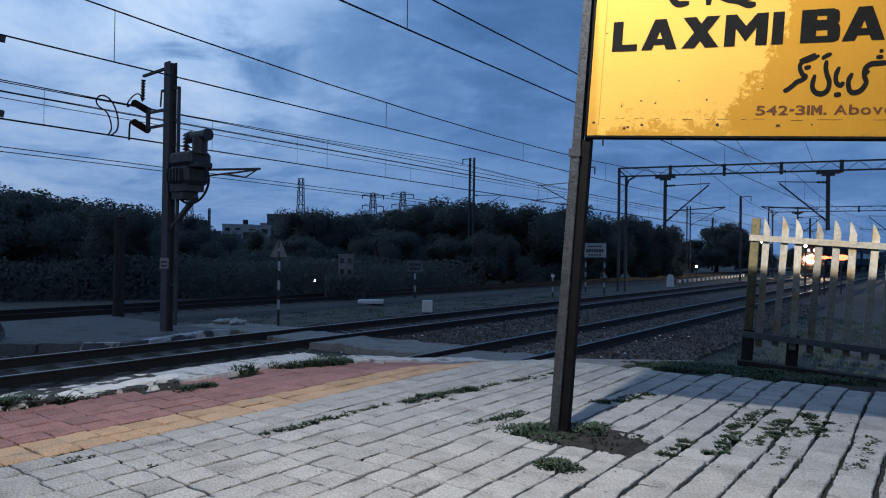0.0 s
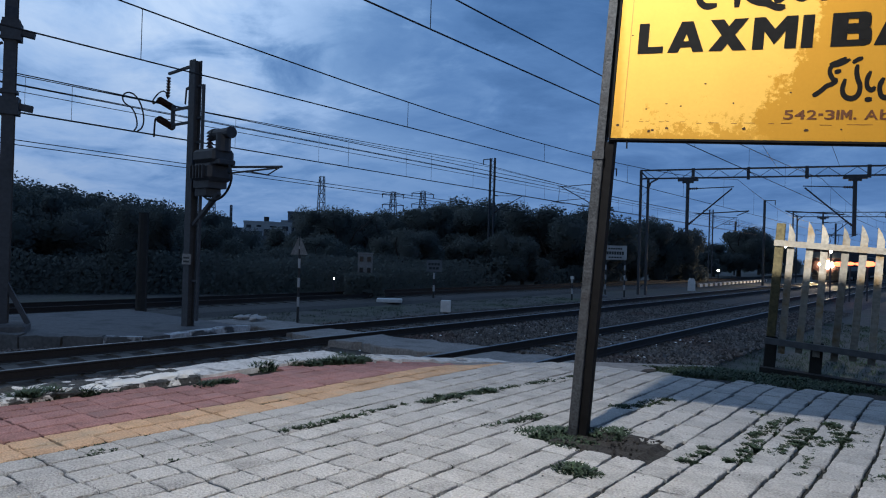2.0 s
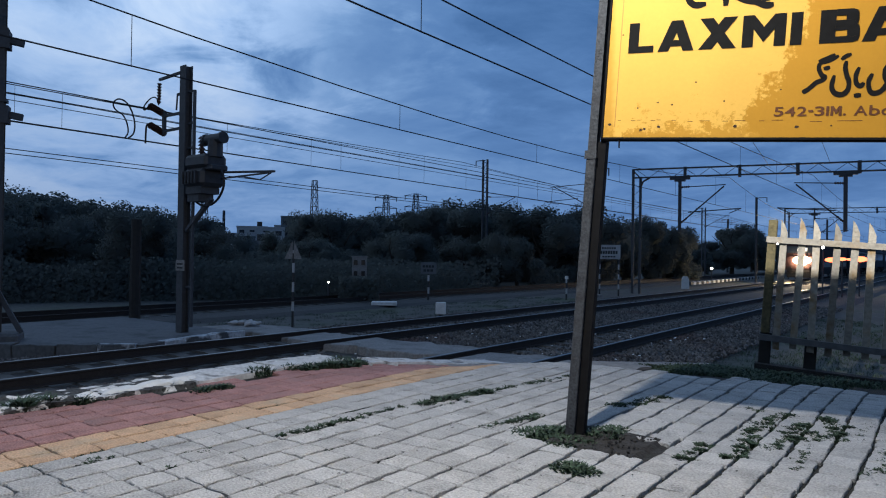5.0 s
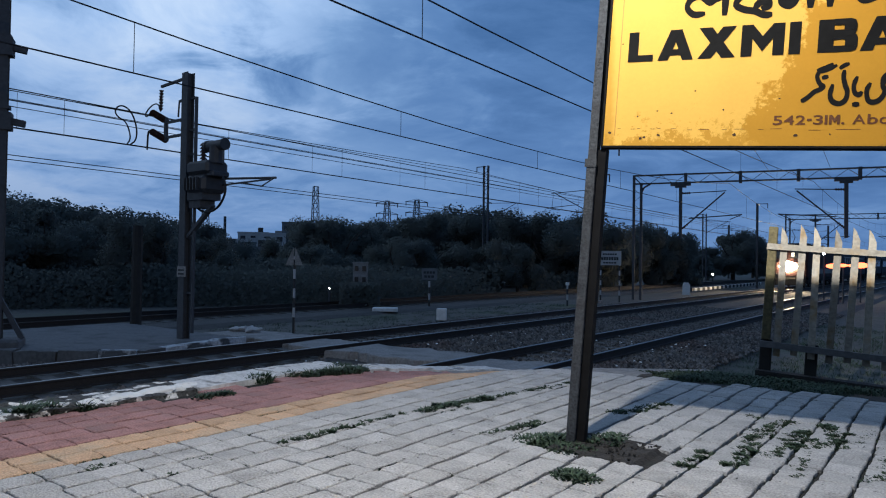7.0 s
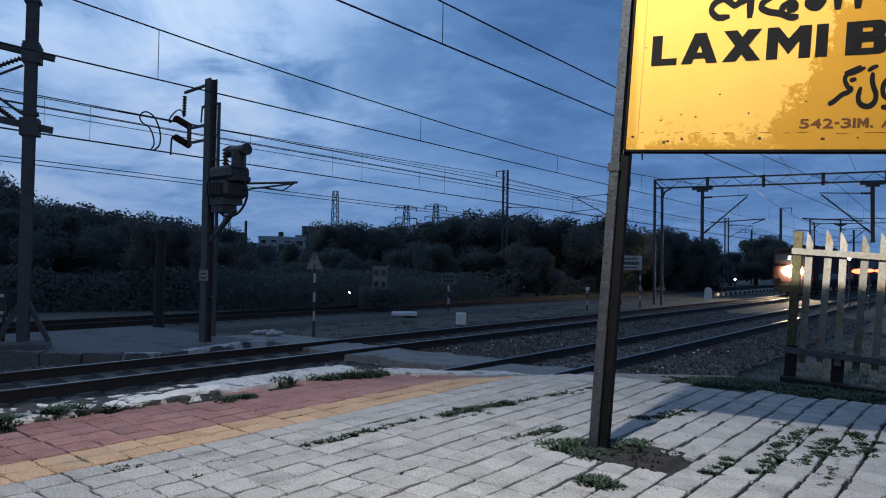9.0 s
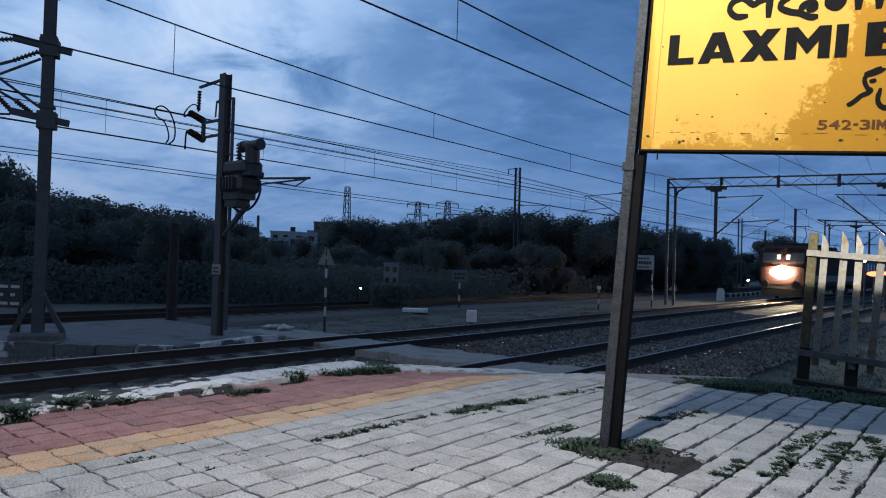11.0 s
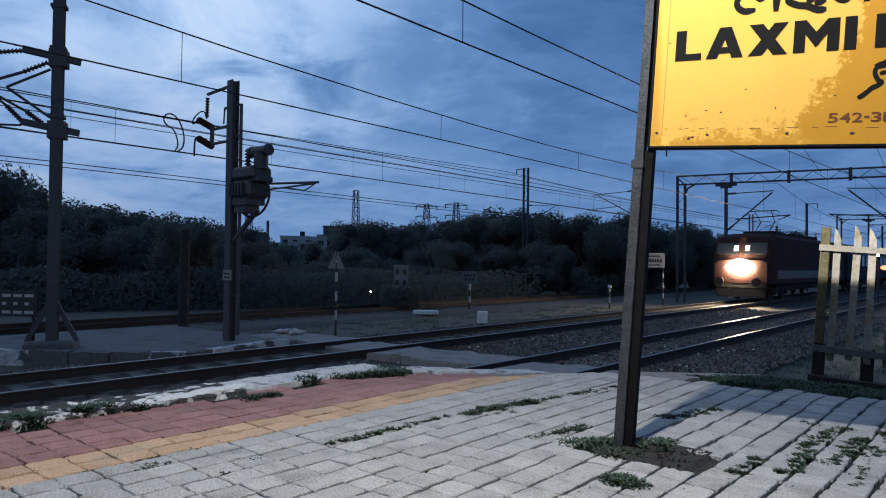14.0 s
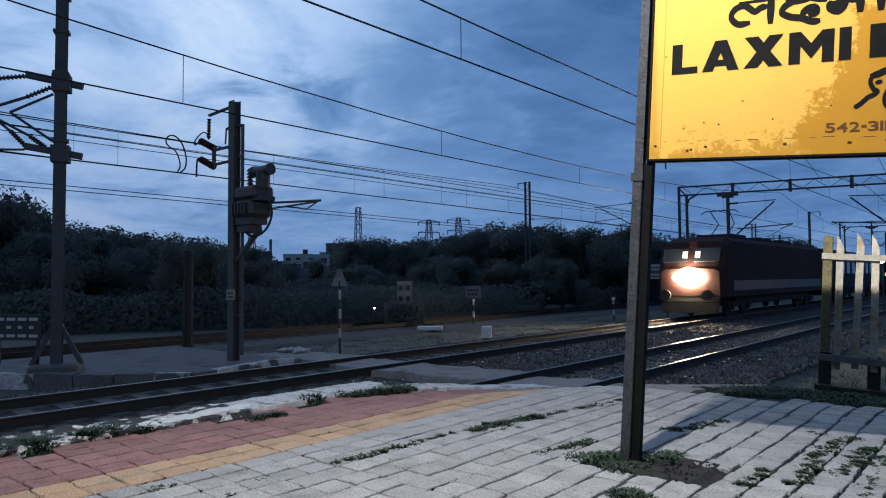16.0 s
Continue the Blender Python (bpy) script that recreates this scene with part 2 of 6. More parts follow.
def foliage():
    """Leaf tissue: dull on the face, and some light comes through it."""
    mt = material("dark_foliage", (0.115, 0.125, 0.115), 0.9, spec=0.1, vary=0.12, grain=2, coarse=0.5, bump=0, per_piece=0.08, tint=(0.095, 0.11, 0.095), obj_coords=False)
    N, L = mt.node_tree.nodes, mt.node_tree.links
    bs = next(n for n in N if n.type == "BSDF_PRINCIPLED")
    out = next(n for n in N if n.type == "OUTPUT_MATERIAL")
    tr, mix = N.new("ShaderNodeBsdfTranslucent"), N.new("ShaderNodeMixShader")
    tr.inputs[0].default_value = (0.20, 0.22, 0.20, 1)
    mix.inputs[0].default_value = 0.4
    L.new(bs.outputs[0], mix.inputs[1]), L.new(tr.outputs[0], mix.inputs[2]), L.new(mix.outputs[0], out.inputs[0])
    return mt


M["leaf"] = foliage()


def sign_paint():
    """Yellow enamel: an older, deeper coat, darkened to paint in the lamp's falloff, shows along a ragged slanting line
    and in worn flecks near the rim.
    """
    mt = bpy.data.materials.new("yellow_enamel")
    mt.use_nodes = True
    N, L = nodes_of(mt.node_tree)
    out, bs = N.new("ShaderNodeOutputMaterial"), N.new("ShaderNodeBsdfPrincipled")
    L.new(bs.outputs[0], out.inputs[0])
    bs.inputs["Roughness"].default_value, bs.inputs["Specular IOR Level"].default_value = 0.72, 0.18
    tc, sep = N.new("ShaderNodeTexCoord"), N.new("ShaderNodeSeparateXYZ")
    L.new(tc.outputs["Object"], sep.inputs[0])

    def m(op, a, b, clamp=False):
        n = N.new("ShaderNodeMath")
        n.operation, n.use_clamp = op, clamp
        for k, v in enumerate((a, b)):
            if isinstance(v, (int, float)):
                n.inputs[k].default_value = v
            else:
                L.new(v, n.inputs[k])
        return n.outputs[0]

    def nz(scale, detail, rough=0.6):
        n = N.new("ShaderNodeTexNoise")
        n.inputs["Scale"].default_value, n.inputs["Detail"].default_value, n.inputs["Roughness"].default_value = scale, detail, rough
        L.new(tc.outputs["Object"], n.inputs["Vector"])
        return m("SUBTRACT", n.outputs["Fac"], 0.5)
    slant = m("SUBTRACT", m("SUBTRACT", sep.outputs[0], 0.93), m("MULTIPLY", m("SUBTRACT", sep.outputs[2], 2.16), 0.5))
    slant = m("ADD", slant, m("ADD", m("MULTIPLY", nz(5.0, 8, 0.7), 0.75), m("MULTIPLY", nz(38.0, 4), 0.20)))
    old_and_falloff = m("MULTIPLY", slant, 22.0, True)
    rim = m("ADD", m("MULTIPLY", m("SUBTRACT", 1.86, sep.outputs[2]), 6.0), m("MULTIPLY", nz(16.0, 8, 0.75), 4.2))
    worn = m("MULTIPLY", m("SUBTRACT", rim, 0.25), 6.0, True)
    # older paint also shows in blotches low on the sheet and in a strip along its edge
    blot = m("MULTIPLY", m("SUBTRACT", m("ADD", m("MULTIPLY", nz(11.0, 8, 0.8), 3.0), m("MULTIPLY", m("SUBTRACT", 2.05, sep.outputs[2]), 1.6)), 0.42), 5.0, True)
    strip = m("MULTIPLY", m("ADD", m("SUBTRACT", 0.075, sep.outputs[0]), m("MULTIPLY", nz(30.0, 5), 0.04)), 30.0, True)
    fac = m("MAXIMUM", m("MAXIMUM", old_and_falloff, m("MULTIPLY", strip, 0.6)), m("MAXIMUM", m("MULTIPLY", worn, 0.85), m("MULTIPLY", blot, 0.6)))
    mix = N.new("ShaderNodeMix")
    mix.data_type = "RGBA"
    # second tone: the older coat, with the lamp's falloff put into its colour
    mix.inputs[6].default_value, mix.inputs[7].default_value = (0.72, 0.415, 0.080, 1), (0.47, 0.232, 0.022, 1)
    L.new(fac, mix.inputs[0])
    low = m("ADD", m("MULTIPLY", m("SUBTRACT", 1.875, sep.outputs[2]), 2.2), m("MULTIPLY", nz(22.0, 8, 0.8), 2.6))
    dirt = N.new("ShaderNodeMix")
    dirt.data_type = "RGBA"
    L.new(m("MULTIPLY", m("MULTIPLY", m("SUBTRACT", low, 0.55), 5.0, True), 0.75), dirt.inputs[0])
    L.new(mix.outputs[2], dirt.inputs[6])
    dirt.inputs[7].default_value = (0.20, 0.10, 0.03, 1)
    sc = N.new("ShaderNodeVectorMath")
    sc.operation = "SCALE"
    L.new(dirt.outputs[2], sc.inputs[0])
    L.new(m("ADD", 1.0, m("ADD", m("MULTIPLY", nz(2.4, 5), 0.22), m("MULTIPLY", nz(60.0, 3), 0.12))), sc.inputs["Scale"])
    L.new(sc.outputs[0], bs.inputs["Base Color"])
    return mt


M["sign"] = sign_paint()


# ---- building blocks ----
def part(name, bm, mat, parent=None, label="", smooth=False):
    me = bpy.data.meshes.new(name)
    bm.normal_update()
    bm.to_mesh(me)
    bm.free()
    if smooth:
        me.polygons.foreach_set("use_smooth", [True] * len(me.polygons))
    me.materials.append(M[mat] if isinstance(mat, str) else mat)
    ob = new(name, me)
    if parent is not None:
        ob.parent = parent
    return tagged(ob, label) if label else ob


def thing(name, x, y, z, label, category, rz=0.0, group="", kind="", rx=0.0, ry=0.0):
    ob = new(name)
    ob.empty_display_size = 0.2
    ob.matrix_basis = pose(x, y, z, rx, ry, rz)
    return tagged(ob, label, category, group, kind)


def box(bm, x0, x1, y0, y1, z0, z1, m=None, bevel=0.0):
    vs = [bm.verts.new((x, y, z)) for z in (z0, z1) for x, y in ((x0, y0), (x1, y0), (x1, y1), (x0, y1))]
    fs = [bm.faces.new([vs[i] for i in f]) for f in ((3, 2, 1, 0), (4, 5, 6, 7), (0, 1, 5, 4), (1, 2, 6, 5), (2, 3, 7, 6), (3, 0, 4, 7))]
    if bevel:
        es = list({e for f in fs for e in f.edges})
        r = bmesh.ops.bevel(bm, geom=es, offset=bevel, segments=1, affect="EDGES")
        vs = list({v for f in r["faces"] for v in f.verts} | {v for v in vs if v.is_valid})
    if m is not None:
        for v in vs:
            v.co = m @ v.co
    return bm


def rod(bm, a, b, r, r2=None, n=8, caps=True):
    a, b = Vector(a), Vector(b)
    r2 = r if r2 is None else r2
    d = (b - a).normalized()
    u = d.orthogonal().normalized()
    w = d.cross(u)
    ring = [[bm.verts.new(p + (u * math.cos(k * 2 * math.pi / n) + w * math.sin(k * 2 * math.pi / n)) * q) for k in range(n)] for p, q in ((a, r), (b, r2))]
    for k in range(n):
        bm.faces.new((ring[0][k], ring[0][(k + 1) % n], ring[1][(k + 1) % n], ring[1][k]))
    if caps:
        bm.faces.new(ring[0][::-1]), bm.faces.new(ring[1])
    return bm


def bar(bm, a, b, w, h=None):
    """A flat-sided bar from a to b."""
    a, b, h = Vector(a), Vector(b), h or w
    d = (b - a)
    m = Matrix.Translation(a) @ d.to_track_quat("Y", "Z").to_matrix().to_4x4()
    return box(bm, -w / 2, w / 2, 0, d.length, -h / 2, h / 2, m)


def chain(bm, pts, r, n=6):
    """One bent tube through the points."""
    pts = [Vector(p) for p in pts]
    rings, up = [], None
    for i, p in enumerate(pts):
        d = (pts[min(i + 1, len(pts) - 1)] - pts[max(i - 1, 0)]).normalized()
        up = d.orthogonal().normalized() if up is None else (up - d * up.dot(d)).normalized()
        w = d.cross(up)
        rings.append([bm.verts.new(p + (up * math.cos(k * 2 * math.pi / n) + w * math.sin(k * 2 * math.pi / n)) * r) for k in range(n)])
    for a, b in zip(rings, rings[1:]):
        for k in range(n):
            bm.faces.new((a[k], a[(k + 1) % n], b[(k + 1) % n], b[k]))
    bm.faces.new(rings[0][::-1]), bm.faces.new(rings[-1])
    return bm


def rounded(pts, times=2):
    """The same bent line with its corners cut smooth."""
    pts = [Vector(p) for p in pts]
    for _ in range(times):
        out = [pts[0]]
        for a, b in zip(pts, pts[1:]):
            out += [a.lerp(b, 0.25), a.lerp(b, 0.75)]
        pts = out + [pts[-1]]
    return pts


def prism(bm, outline, y0, y1, m=None):
    """An outline in x, z drawn out from y0 to y1."""
    a = [bm.verts.new((x, y0, z)) for x, z in outline]
    b = [bm.verts.new((x, y1, z)) for x, z in outline]
    k = len(outline)
    bm.faces.new(a), bm.faces.new(b[::-1])
    for i in range(k):
        bm.faces.new((a[(i + 1) % k], a[i], b[i], b[(i + 1) % k]))
    bmesh.ops.recalc_face_normals(bm, faces=bm.faces[:])
    if m is not None:
        for v in a + b:
            v.co = m @ v.co
    return bm


def B():
    return bmesh.new()


def insulator(bm, a, b, r=0.075, sheds=6):
    a, b = Vector(a), Vector(b)
    rod(bm, a, b, r * 0.45)
    for k in range(sheds):
        p, q = a.lerp(b, (k + 0.1) / sheds), a.lerp(b, (k + 0.75) / sheds)
        rod(bm, p, q, r, r * 0.6, n=10)
    return bm


RAIL = -0.84          # top of rail
GROUND = -1.22        # formation beside the tracks
EDGE = -5.38          # platform edge
RAMP0 = 4.55          # where the platform starts to ramp down
TRACKS = {"A": -12.1, "B": -7.05, "C": -22.3}


def deck(y, x=-4.2):
    """Height of the platform's top: level, then ramping down, sooner along the edge than inland."""
    k = min(1.0, max(0.0, (x + 4.6) / 1.7))
    u = y - (RAMP0 - 0.45 + 1.95 * k * k * (3 - 2 * k))
    if u < 0:
        return 0.0
    return max(-0.80, -0.122 * (u * u / 2.0 if u < 1.0 else u - 0.5))


# ---- ground, tracks ----
def make_ground():
    bm = B()
    xs = [-3000, -600, -200, -80, -50, -40, -32, -27, -25, -20, -17, -15, -9.8, -9.2, -5, -3, 0, 3, 8, 20, 60, 300, 3000]
    ys = [-3000, -300, -60, -20, -6, 0, 4, 8, 12, 16, 22, 30, 40, 55, 75, 100, 160, 300, 800, 3000]
    grid = [[bm.verts.new((x, y, GROUND + (noise.noise((x * 0.21, y * 0.17, 3)) * 0.05 if -30 < x < 20 and -10 < y < 110 else 0))) for x in xs] for y in ys]
    for j in range(len(ys) - 1):
        for i in range(len(xs) - 1):
            bm.faces.new((grid[j][i], grid[j][i + 1], grid[j + 1][i + 1], grid[j + 1][i]))
    tagged(part("ground", bm, "ground"), "dark bare earth with weeds beside the tracks", "ground", kind="structure")


def rail_profile():
    return [(-0.068, -0.172), (0.068, -0.172), (0.068, -0.160), (0.012, -0.140), (0.012, -0.045), (0.034, -0.035), (0.034, -0.012), (-0.034, -0.012), (-0.034, -0.035), (-0.012, -0.045), (-0.012, -0.140), (-0.068, -0.160)]


def make_track(name, cx, y0, y1, near, label):
    t = thing("railway_track", cx, 0, RAIL, label, "railway track", kind="structure")
    for sx in (-0.872, 0.872):
        bm = B()
        prism(bm, [(x + sx, z) for x, z in rail_profile()], y0, y1)
        r = part("rail", bm, "rail", t, "rusty steel rail")
        bm = B()
        prism(bm, [(sx - 0.031, -0.0118), (sx + 0.031, -0.0118), (sx + 0.031, -0.004), (sx + 0.024, 0), (sx - 0.024, 0), (sx - 0.031, -0.004)], y0, y1)
        part("rail_head", bm, "rail" if name == "C" else "railhead", r, "rusty running surface" if name == "C" else "polished running surface")
    bm = B()
    prism(bm, [(-1.37, -0.36), (1.37, -0.36), (1.37, -0.215), (1.0, -0.205), (0.6, -0.18), (0.3, -0.205), (-0.3, -0.205), (-0.6, -0.18), (-1.0, -0.205), (-1.37, -0.215)], -0.125, 0.125)
    first = part("sleeper", bm, "sleeper", t)
    k0, k1 = near
    first.location = (0, k0, 0)
    y = k0 + 0.65
    while y < k1:
        s = new("sleeper", first.data)
        s.parent, s.location = t, (0, y, 0)
        y += 0.65
    bm = B()
    y = k1
    while y < min(y1, 170):
        box(bm, -1.37, 1.37, y, y + 0.25, -0.36, -0.19)
        y += 0.65
    tagged(part("far_sleepers", bm, "sleeper", t), kind="stuff")
    bm = B()
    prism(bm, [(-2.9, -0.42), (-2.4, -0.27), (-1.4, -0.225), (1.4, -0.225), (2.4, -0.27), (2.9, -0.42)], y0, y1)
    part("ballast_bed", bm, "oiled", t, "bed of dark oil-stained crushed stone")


def make_ballast():
    """Loose stones on and between the beds."""
    rnd = random.Random(5)
    vs, fs = [], []

    def stone(x, y, z, s):
        k = len(vs)
        a = rnd.random() * 6.28
        for dx, dy, dz in ((1, 0, 0), (-0.3, 0.9, 0.1), (-0.8, -0.5, -0.1), (0.15, 0.05, 0.8), (0.1, -0.2, -0.7)):
            j = [1 + rnd.uniform(-0.35, 0.35) for _ in range(3)]
            px, py = dx * math.cos(a) - dy * math.sin(a), dx * math.sin(a) + dy * math.cos(a)
            vs.append((x + px * s * j[0], y + py * s * j[1], z + dz * s * j[2]))
        for f in ((0, 1, 3), (1, 2, 3), (2, 0, 3), (1, 0, 4), (2, 1, 4), (0, 2, 4)):
            fs.append(tuple(k + i for i in f))
    for _ in range(60000):
        y = 2.0 + 34 * rnd.random() ** 1.6
        x = rnd.uniform(-15.2, -4.2)
        if x > -9.6 and y < 6 or 10.1 < y < 12.4:
            continue
        d = min(abs(x - TRACKS["A"]), abs(x - TRACKS["B"]))
        if min(abs(d - 0.872), 9) < 0.07:
            continue
        z = RAIL - 0.225 if d < 1.4 else RAIL - 0.225 - (d - 1.4) * 0.05
        if x > -5.2 and deck(y) > -0.78:
            continue
        if abs(x - TRACKS["A"]) < 1.25 and y < 10:
            continue
        stone(x, y, z + 0.015, rnd.uniform(0.03, 0.065))
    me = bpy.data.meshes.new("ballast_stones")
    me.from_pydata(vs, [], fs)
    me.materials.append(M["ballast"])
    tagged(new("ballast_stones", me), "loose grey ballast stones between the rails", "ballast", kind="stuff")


make_ground()
make_track("A", TRACKS["A"], -20, 400, (2.0, 62.0), "broad gauge track on concrete sleepers and dark ballast")
make_track("B", TRACKS["B"], -20, 400, (4.0, 60.0), "broad gauge track beside the platform on dark ballast")
make_track("C", TRACKS["C"], -30, 400, (4.0, 34.0), "far siding track on dark ballast")
make_ballast()


# ---- platform ----
def make_platform():
    bm = B()
    ys = [-12, -4, 0, 2, 3, 3.9] + [4.1 + 0.25 * k for k in range(26)] + [10.62]
    xs = [EDGE + 0.40] + [-4.8 + 0.2 * k for k in range(11)] + [-2.4, -1.7, 0.0, 3.0, 14.0]
    rows = []
    for y in ys:
        top = [bm.verts.new((x, y, deck(y, x) - 0.022)) for x in xs]
        rows.append([bm.verts.new((xs[0], y, GROUND - 0.1))] + top + [bm.verts.new((xs[-1], y, GROUND - 0.1))])
    for a, b in zip(rows, rows[1:]):
        for i in range(len(a) - 1):
            bm.faces.new((a[i], b[i], b[i + 1], a[i + 1]))
    bm.faces.new(rows[0]), bm.faces.new(rows[-1][::-1])
    bmesh.ops.recalc_face_normals(bm, faces=bm.faces[:])
    return tagged(part("platform", bm, "bed"), "station platform of paving blocks that ramps down at its end", "platform", kind="structure")


def make_edge_wall():
    """The platform's edge wall under its coping."""
    bm = B()
    ys = [-12, 0, 4.05, 4.6, 5.6, 6.6, 7.6, 8.6, 9.6, 10.6]
    rows = []
    for y in ys:
        top = deck(y) - 0.11
        rows.append([bm.verts.new(p) for p in ((EDGE + 0.06, y, GROUND - 0.1), (EDGE + 0.06, y, top), (EDGE + 0.397, y, top), (EDGE + 0.397, y, GROUND - 0.1))])
    for a, b in zip(rows, rows[1:]):
        for i in range(3):
            bm.faces.new((a[i], b[i], b[i + 1], a[i + 1]))
    bm.faces.new(rows[0]), bm.faces.new(rows[-1][::-1])
    bmesh.ops.recalc_face_normals(bm, faces=bm.faces[:])
    tagged(part("platform_wall", bm, "whitewash"), "masonry edge wall of the platform with flaking whitewash", "platform wall", kind="structure")


def closing_walls():
    """Plain walls, added out of view, that close the place behind the viewer and block low sky."""
    bm = B()
    box(bm, -3.6, 14.0, -9.0, -8.7, -0.05, 5.2)
    box(bm, 8.0, 8.3, -8.69, 16.0, -0.3, 4.6)
    tagged(part("wall_behind", bm, "plasterdark"), "plain grey wall added out of view behind the platform", "wall", kind="structure")


closing_walls()
platform = make_platform()
make_edge_wall()


# ---- name board ----
def make_board():
    ox, oy, oz, yaw, tilt = -1.70, 3.80, 1.787, 12.0, 3.6
    t = thing("station_name_board", ox, oy, 0, "yellow enamel station name board with black lettering between leaning steel posts", "station sign", rz=yaw)
    tm = Matrix.Translation((0, 0, oz)) @ Matrix.Rotation(radians(tilt), 4, "Y")
    W, H = 3.05, 1.42
    bm = B()
    box(bm, 0, W, -0.008, 0.0, 0, H, tm)
    panel = part("panel", bm, "sign", t, "yellow enamelled sheet with rust spots")
    bm = B()
    for a in ((-0.012, W + 0.012, -0.012, -0.001), (-0.012, W + 0.012, H + 0.001, H + 0.012)):
        box(bm, a[0], a[1], -0.012, 0.035, a[2], a[3], tm)
    box(bm, -0.012, W + 0.012, 0.002, 0.035, -0.019, -0.0125, tm)
    for a in ((-0.012, -0.001), (W + 0.001, W + 0.012)):
        box(bm, a[0], a[1], -0.018, 0.035, -0.0005, H + 0.0005, tm)
    part("frame", bm, "postdark", t, "black angle-iron frame")
    for x in (0.9, 1.9, 2.7):
        bm = B()
        box(bm, x, x + 0.05, 0.003, 0.045, 0.0, H, tm)
        part("stiffener", bm, "postdark", t)
    # posts: a steel section, leaning; grey flange, and a web coloured near black for its shade
    for x0, x1 in ((-0.145, 0.035), (W + 0.10, W + 0.28)):
        bm = B()
        lean = (x1 - x0) / 2.7
        sh = Matrix(((1, 0, lean, x0), (0, 1, 0, 0.02), (0, 0, 1, 0), (0, 0, 0, 1)))
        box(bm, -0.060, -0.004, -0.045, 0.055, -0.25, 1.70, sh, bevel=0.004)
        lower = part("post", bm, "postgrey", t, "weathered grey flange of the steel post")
        bm = B()
        box(bm, -0.056, -0.006, -0.04, 0.05, 1.70, 3.3, sh)
        part("post_extension", bm, "postgrey", lower)
        bm = B()
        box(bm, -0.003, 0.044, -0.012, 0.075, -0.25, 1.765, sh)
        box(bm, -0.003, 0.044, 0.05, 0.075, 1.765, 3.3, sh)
        part("post_channel", bm, "postdark", t, "inner channel of the post, its shade put into the colour")
        bm = B()
        box(bm, -0.07, 0.0, -0.05, -0.0455, 1.66, 1.71, sh)
        part("clamp", bm, "postgrey", t)

    # lettering
    def letters(text, x, h, height, width, mat, name, bold=0.0, label="", slope=0.0):
        cu = bpy.data.curves.new(name, "FONT")
        cu.body, cu.size, cu.offset = text, 1.0, bold
        ob = bpy.data.objects.new(name, cu)
        scene.collection.objects.link(ob)
        dg = bpy.context.evaluated_depsgraph_get()
        me = bpy.data.meshes.new_from_object(ob.evaluated_get(dg))
        bpy.data.objects.remove(ob)
        co = np.empty(len(me.vertices) * 3)
        me.vertices.foreach_get("co", co)
        co = co.reshape(-1, 3)
        lo, hi = co.min(0), co.max(0)
        u = (co[:, 0] - lo[0]) / (hi[0] - lo[0]) * width + x
        v = (co[:, 1] - lo[1]) / (hi[1] - lo[1]) * height + h
        pts = [tm @ Vector((a, -0.0105, b)) for a, b in zip(u, v)]
        me.vertices.foreach_set("co", [c for p in pts for c in p])
        me.materials.clear()
        me.materials.append(M[mat])
        ob = new(name, me)
        ob.parent = panel
        if label:
            tagged(ob, label)
    # block capitals, built from slanted and upright strokes in a unit box
    def glyph(c, x, h, wd, ht, mat="ink", name="letter", label="black painted capital letter"):
        Q = []

        def st(x0, y0, x1, y1, w):
            Q.append([(x0, y0), (x0 + w, y0), (x1 + w, y1), (x1, y1)])

        def re(x0, x1, y0, y1):
            Q.append([(x0, y0), (x1, y0), (x1, y1), (x0, y1)])

        def bowl(y0, y1, xr, tv):
            c0 = 0.10
            Q.append([(0.4, y0), (xr - 0.16, y0), (xr - 0.03, y0 + c0 * 0.5), (xr, y0 + c0 * 1.6), (xr - 0.31, y0 + tv), (0.4, y0 + tv)])
            Q.append([(0.4, y1 - tv), (xr - 0.31, y1 - tv), (xr, y1 - c0 * 1.6), (xr - 0.03, y1 - c0 * 0.5), (xr - 0.16, y1), (0.4, y1)])
            Q.append([(xr - 0.31, y0 + tv), (xr, y0 + c0 * 1.6), (xr, y1 - c0 * 1.6), (xr - 0.31, y1 - tv)])
        if c == "L":
            re(0, 0.40, 0.22, 1), re(0, 1, 0, 0.22)
        elif c == "I":
            re(0, 1, 0, 1)
        elif c == "A":
            st(0, 0, 0.34, 1, 0.30), st(0.70, 0, 0.36, 1, 0.30), re(0.24, 0.76, 0.16, 0.36)
        elif c == "X":
            st(0, 0, 0.64, 1, 0.36), st(0.64, 0, 0, 1, 0.36)
        elif c == "M":
            re(0, 0.26, 0, 1), re(0.74, 1, 0, 1)
            Q.append([(0.26, 1), (0.26, 0.55), (0.5, 0.14), (0.5, 0.62)]), Q.append([(0.74, 1), (0.74, 0.55), (0.5, 0.14), (0.5, 0.62)])
        elif c == "N":
            re(0, 0.28, 0, 1), re(0.72, 1, 0, 1)
            Q.append([(0.28, 1), (0.28, 0.5), (0.72, 0), (0.72, 0.5)])
        elif c == "B":
            re(0, 0.4, 0, 1), bowl(0, 0.56, 1.0, 0.19), bowl(0.48, 1.0, 0.96, 0.19)
        elif c == "R":
            re(0, 0.4, 0, 1), bowl(0.42, 1.0, 0.98, 0.2), st(0.64, 0, 0.42, 0.44, 0.36)
        elif c == "G":
            re(0.1, 0.9, 0, 0.22), re(0.1, 0.9, 0.78, 1), re(0, 0.32, 0.1, 0.9), re(0.68, 0.95, 0.1, 0.5), re(0.5, 0.95, 0.38, 0.54)
        bm = B()
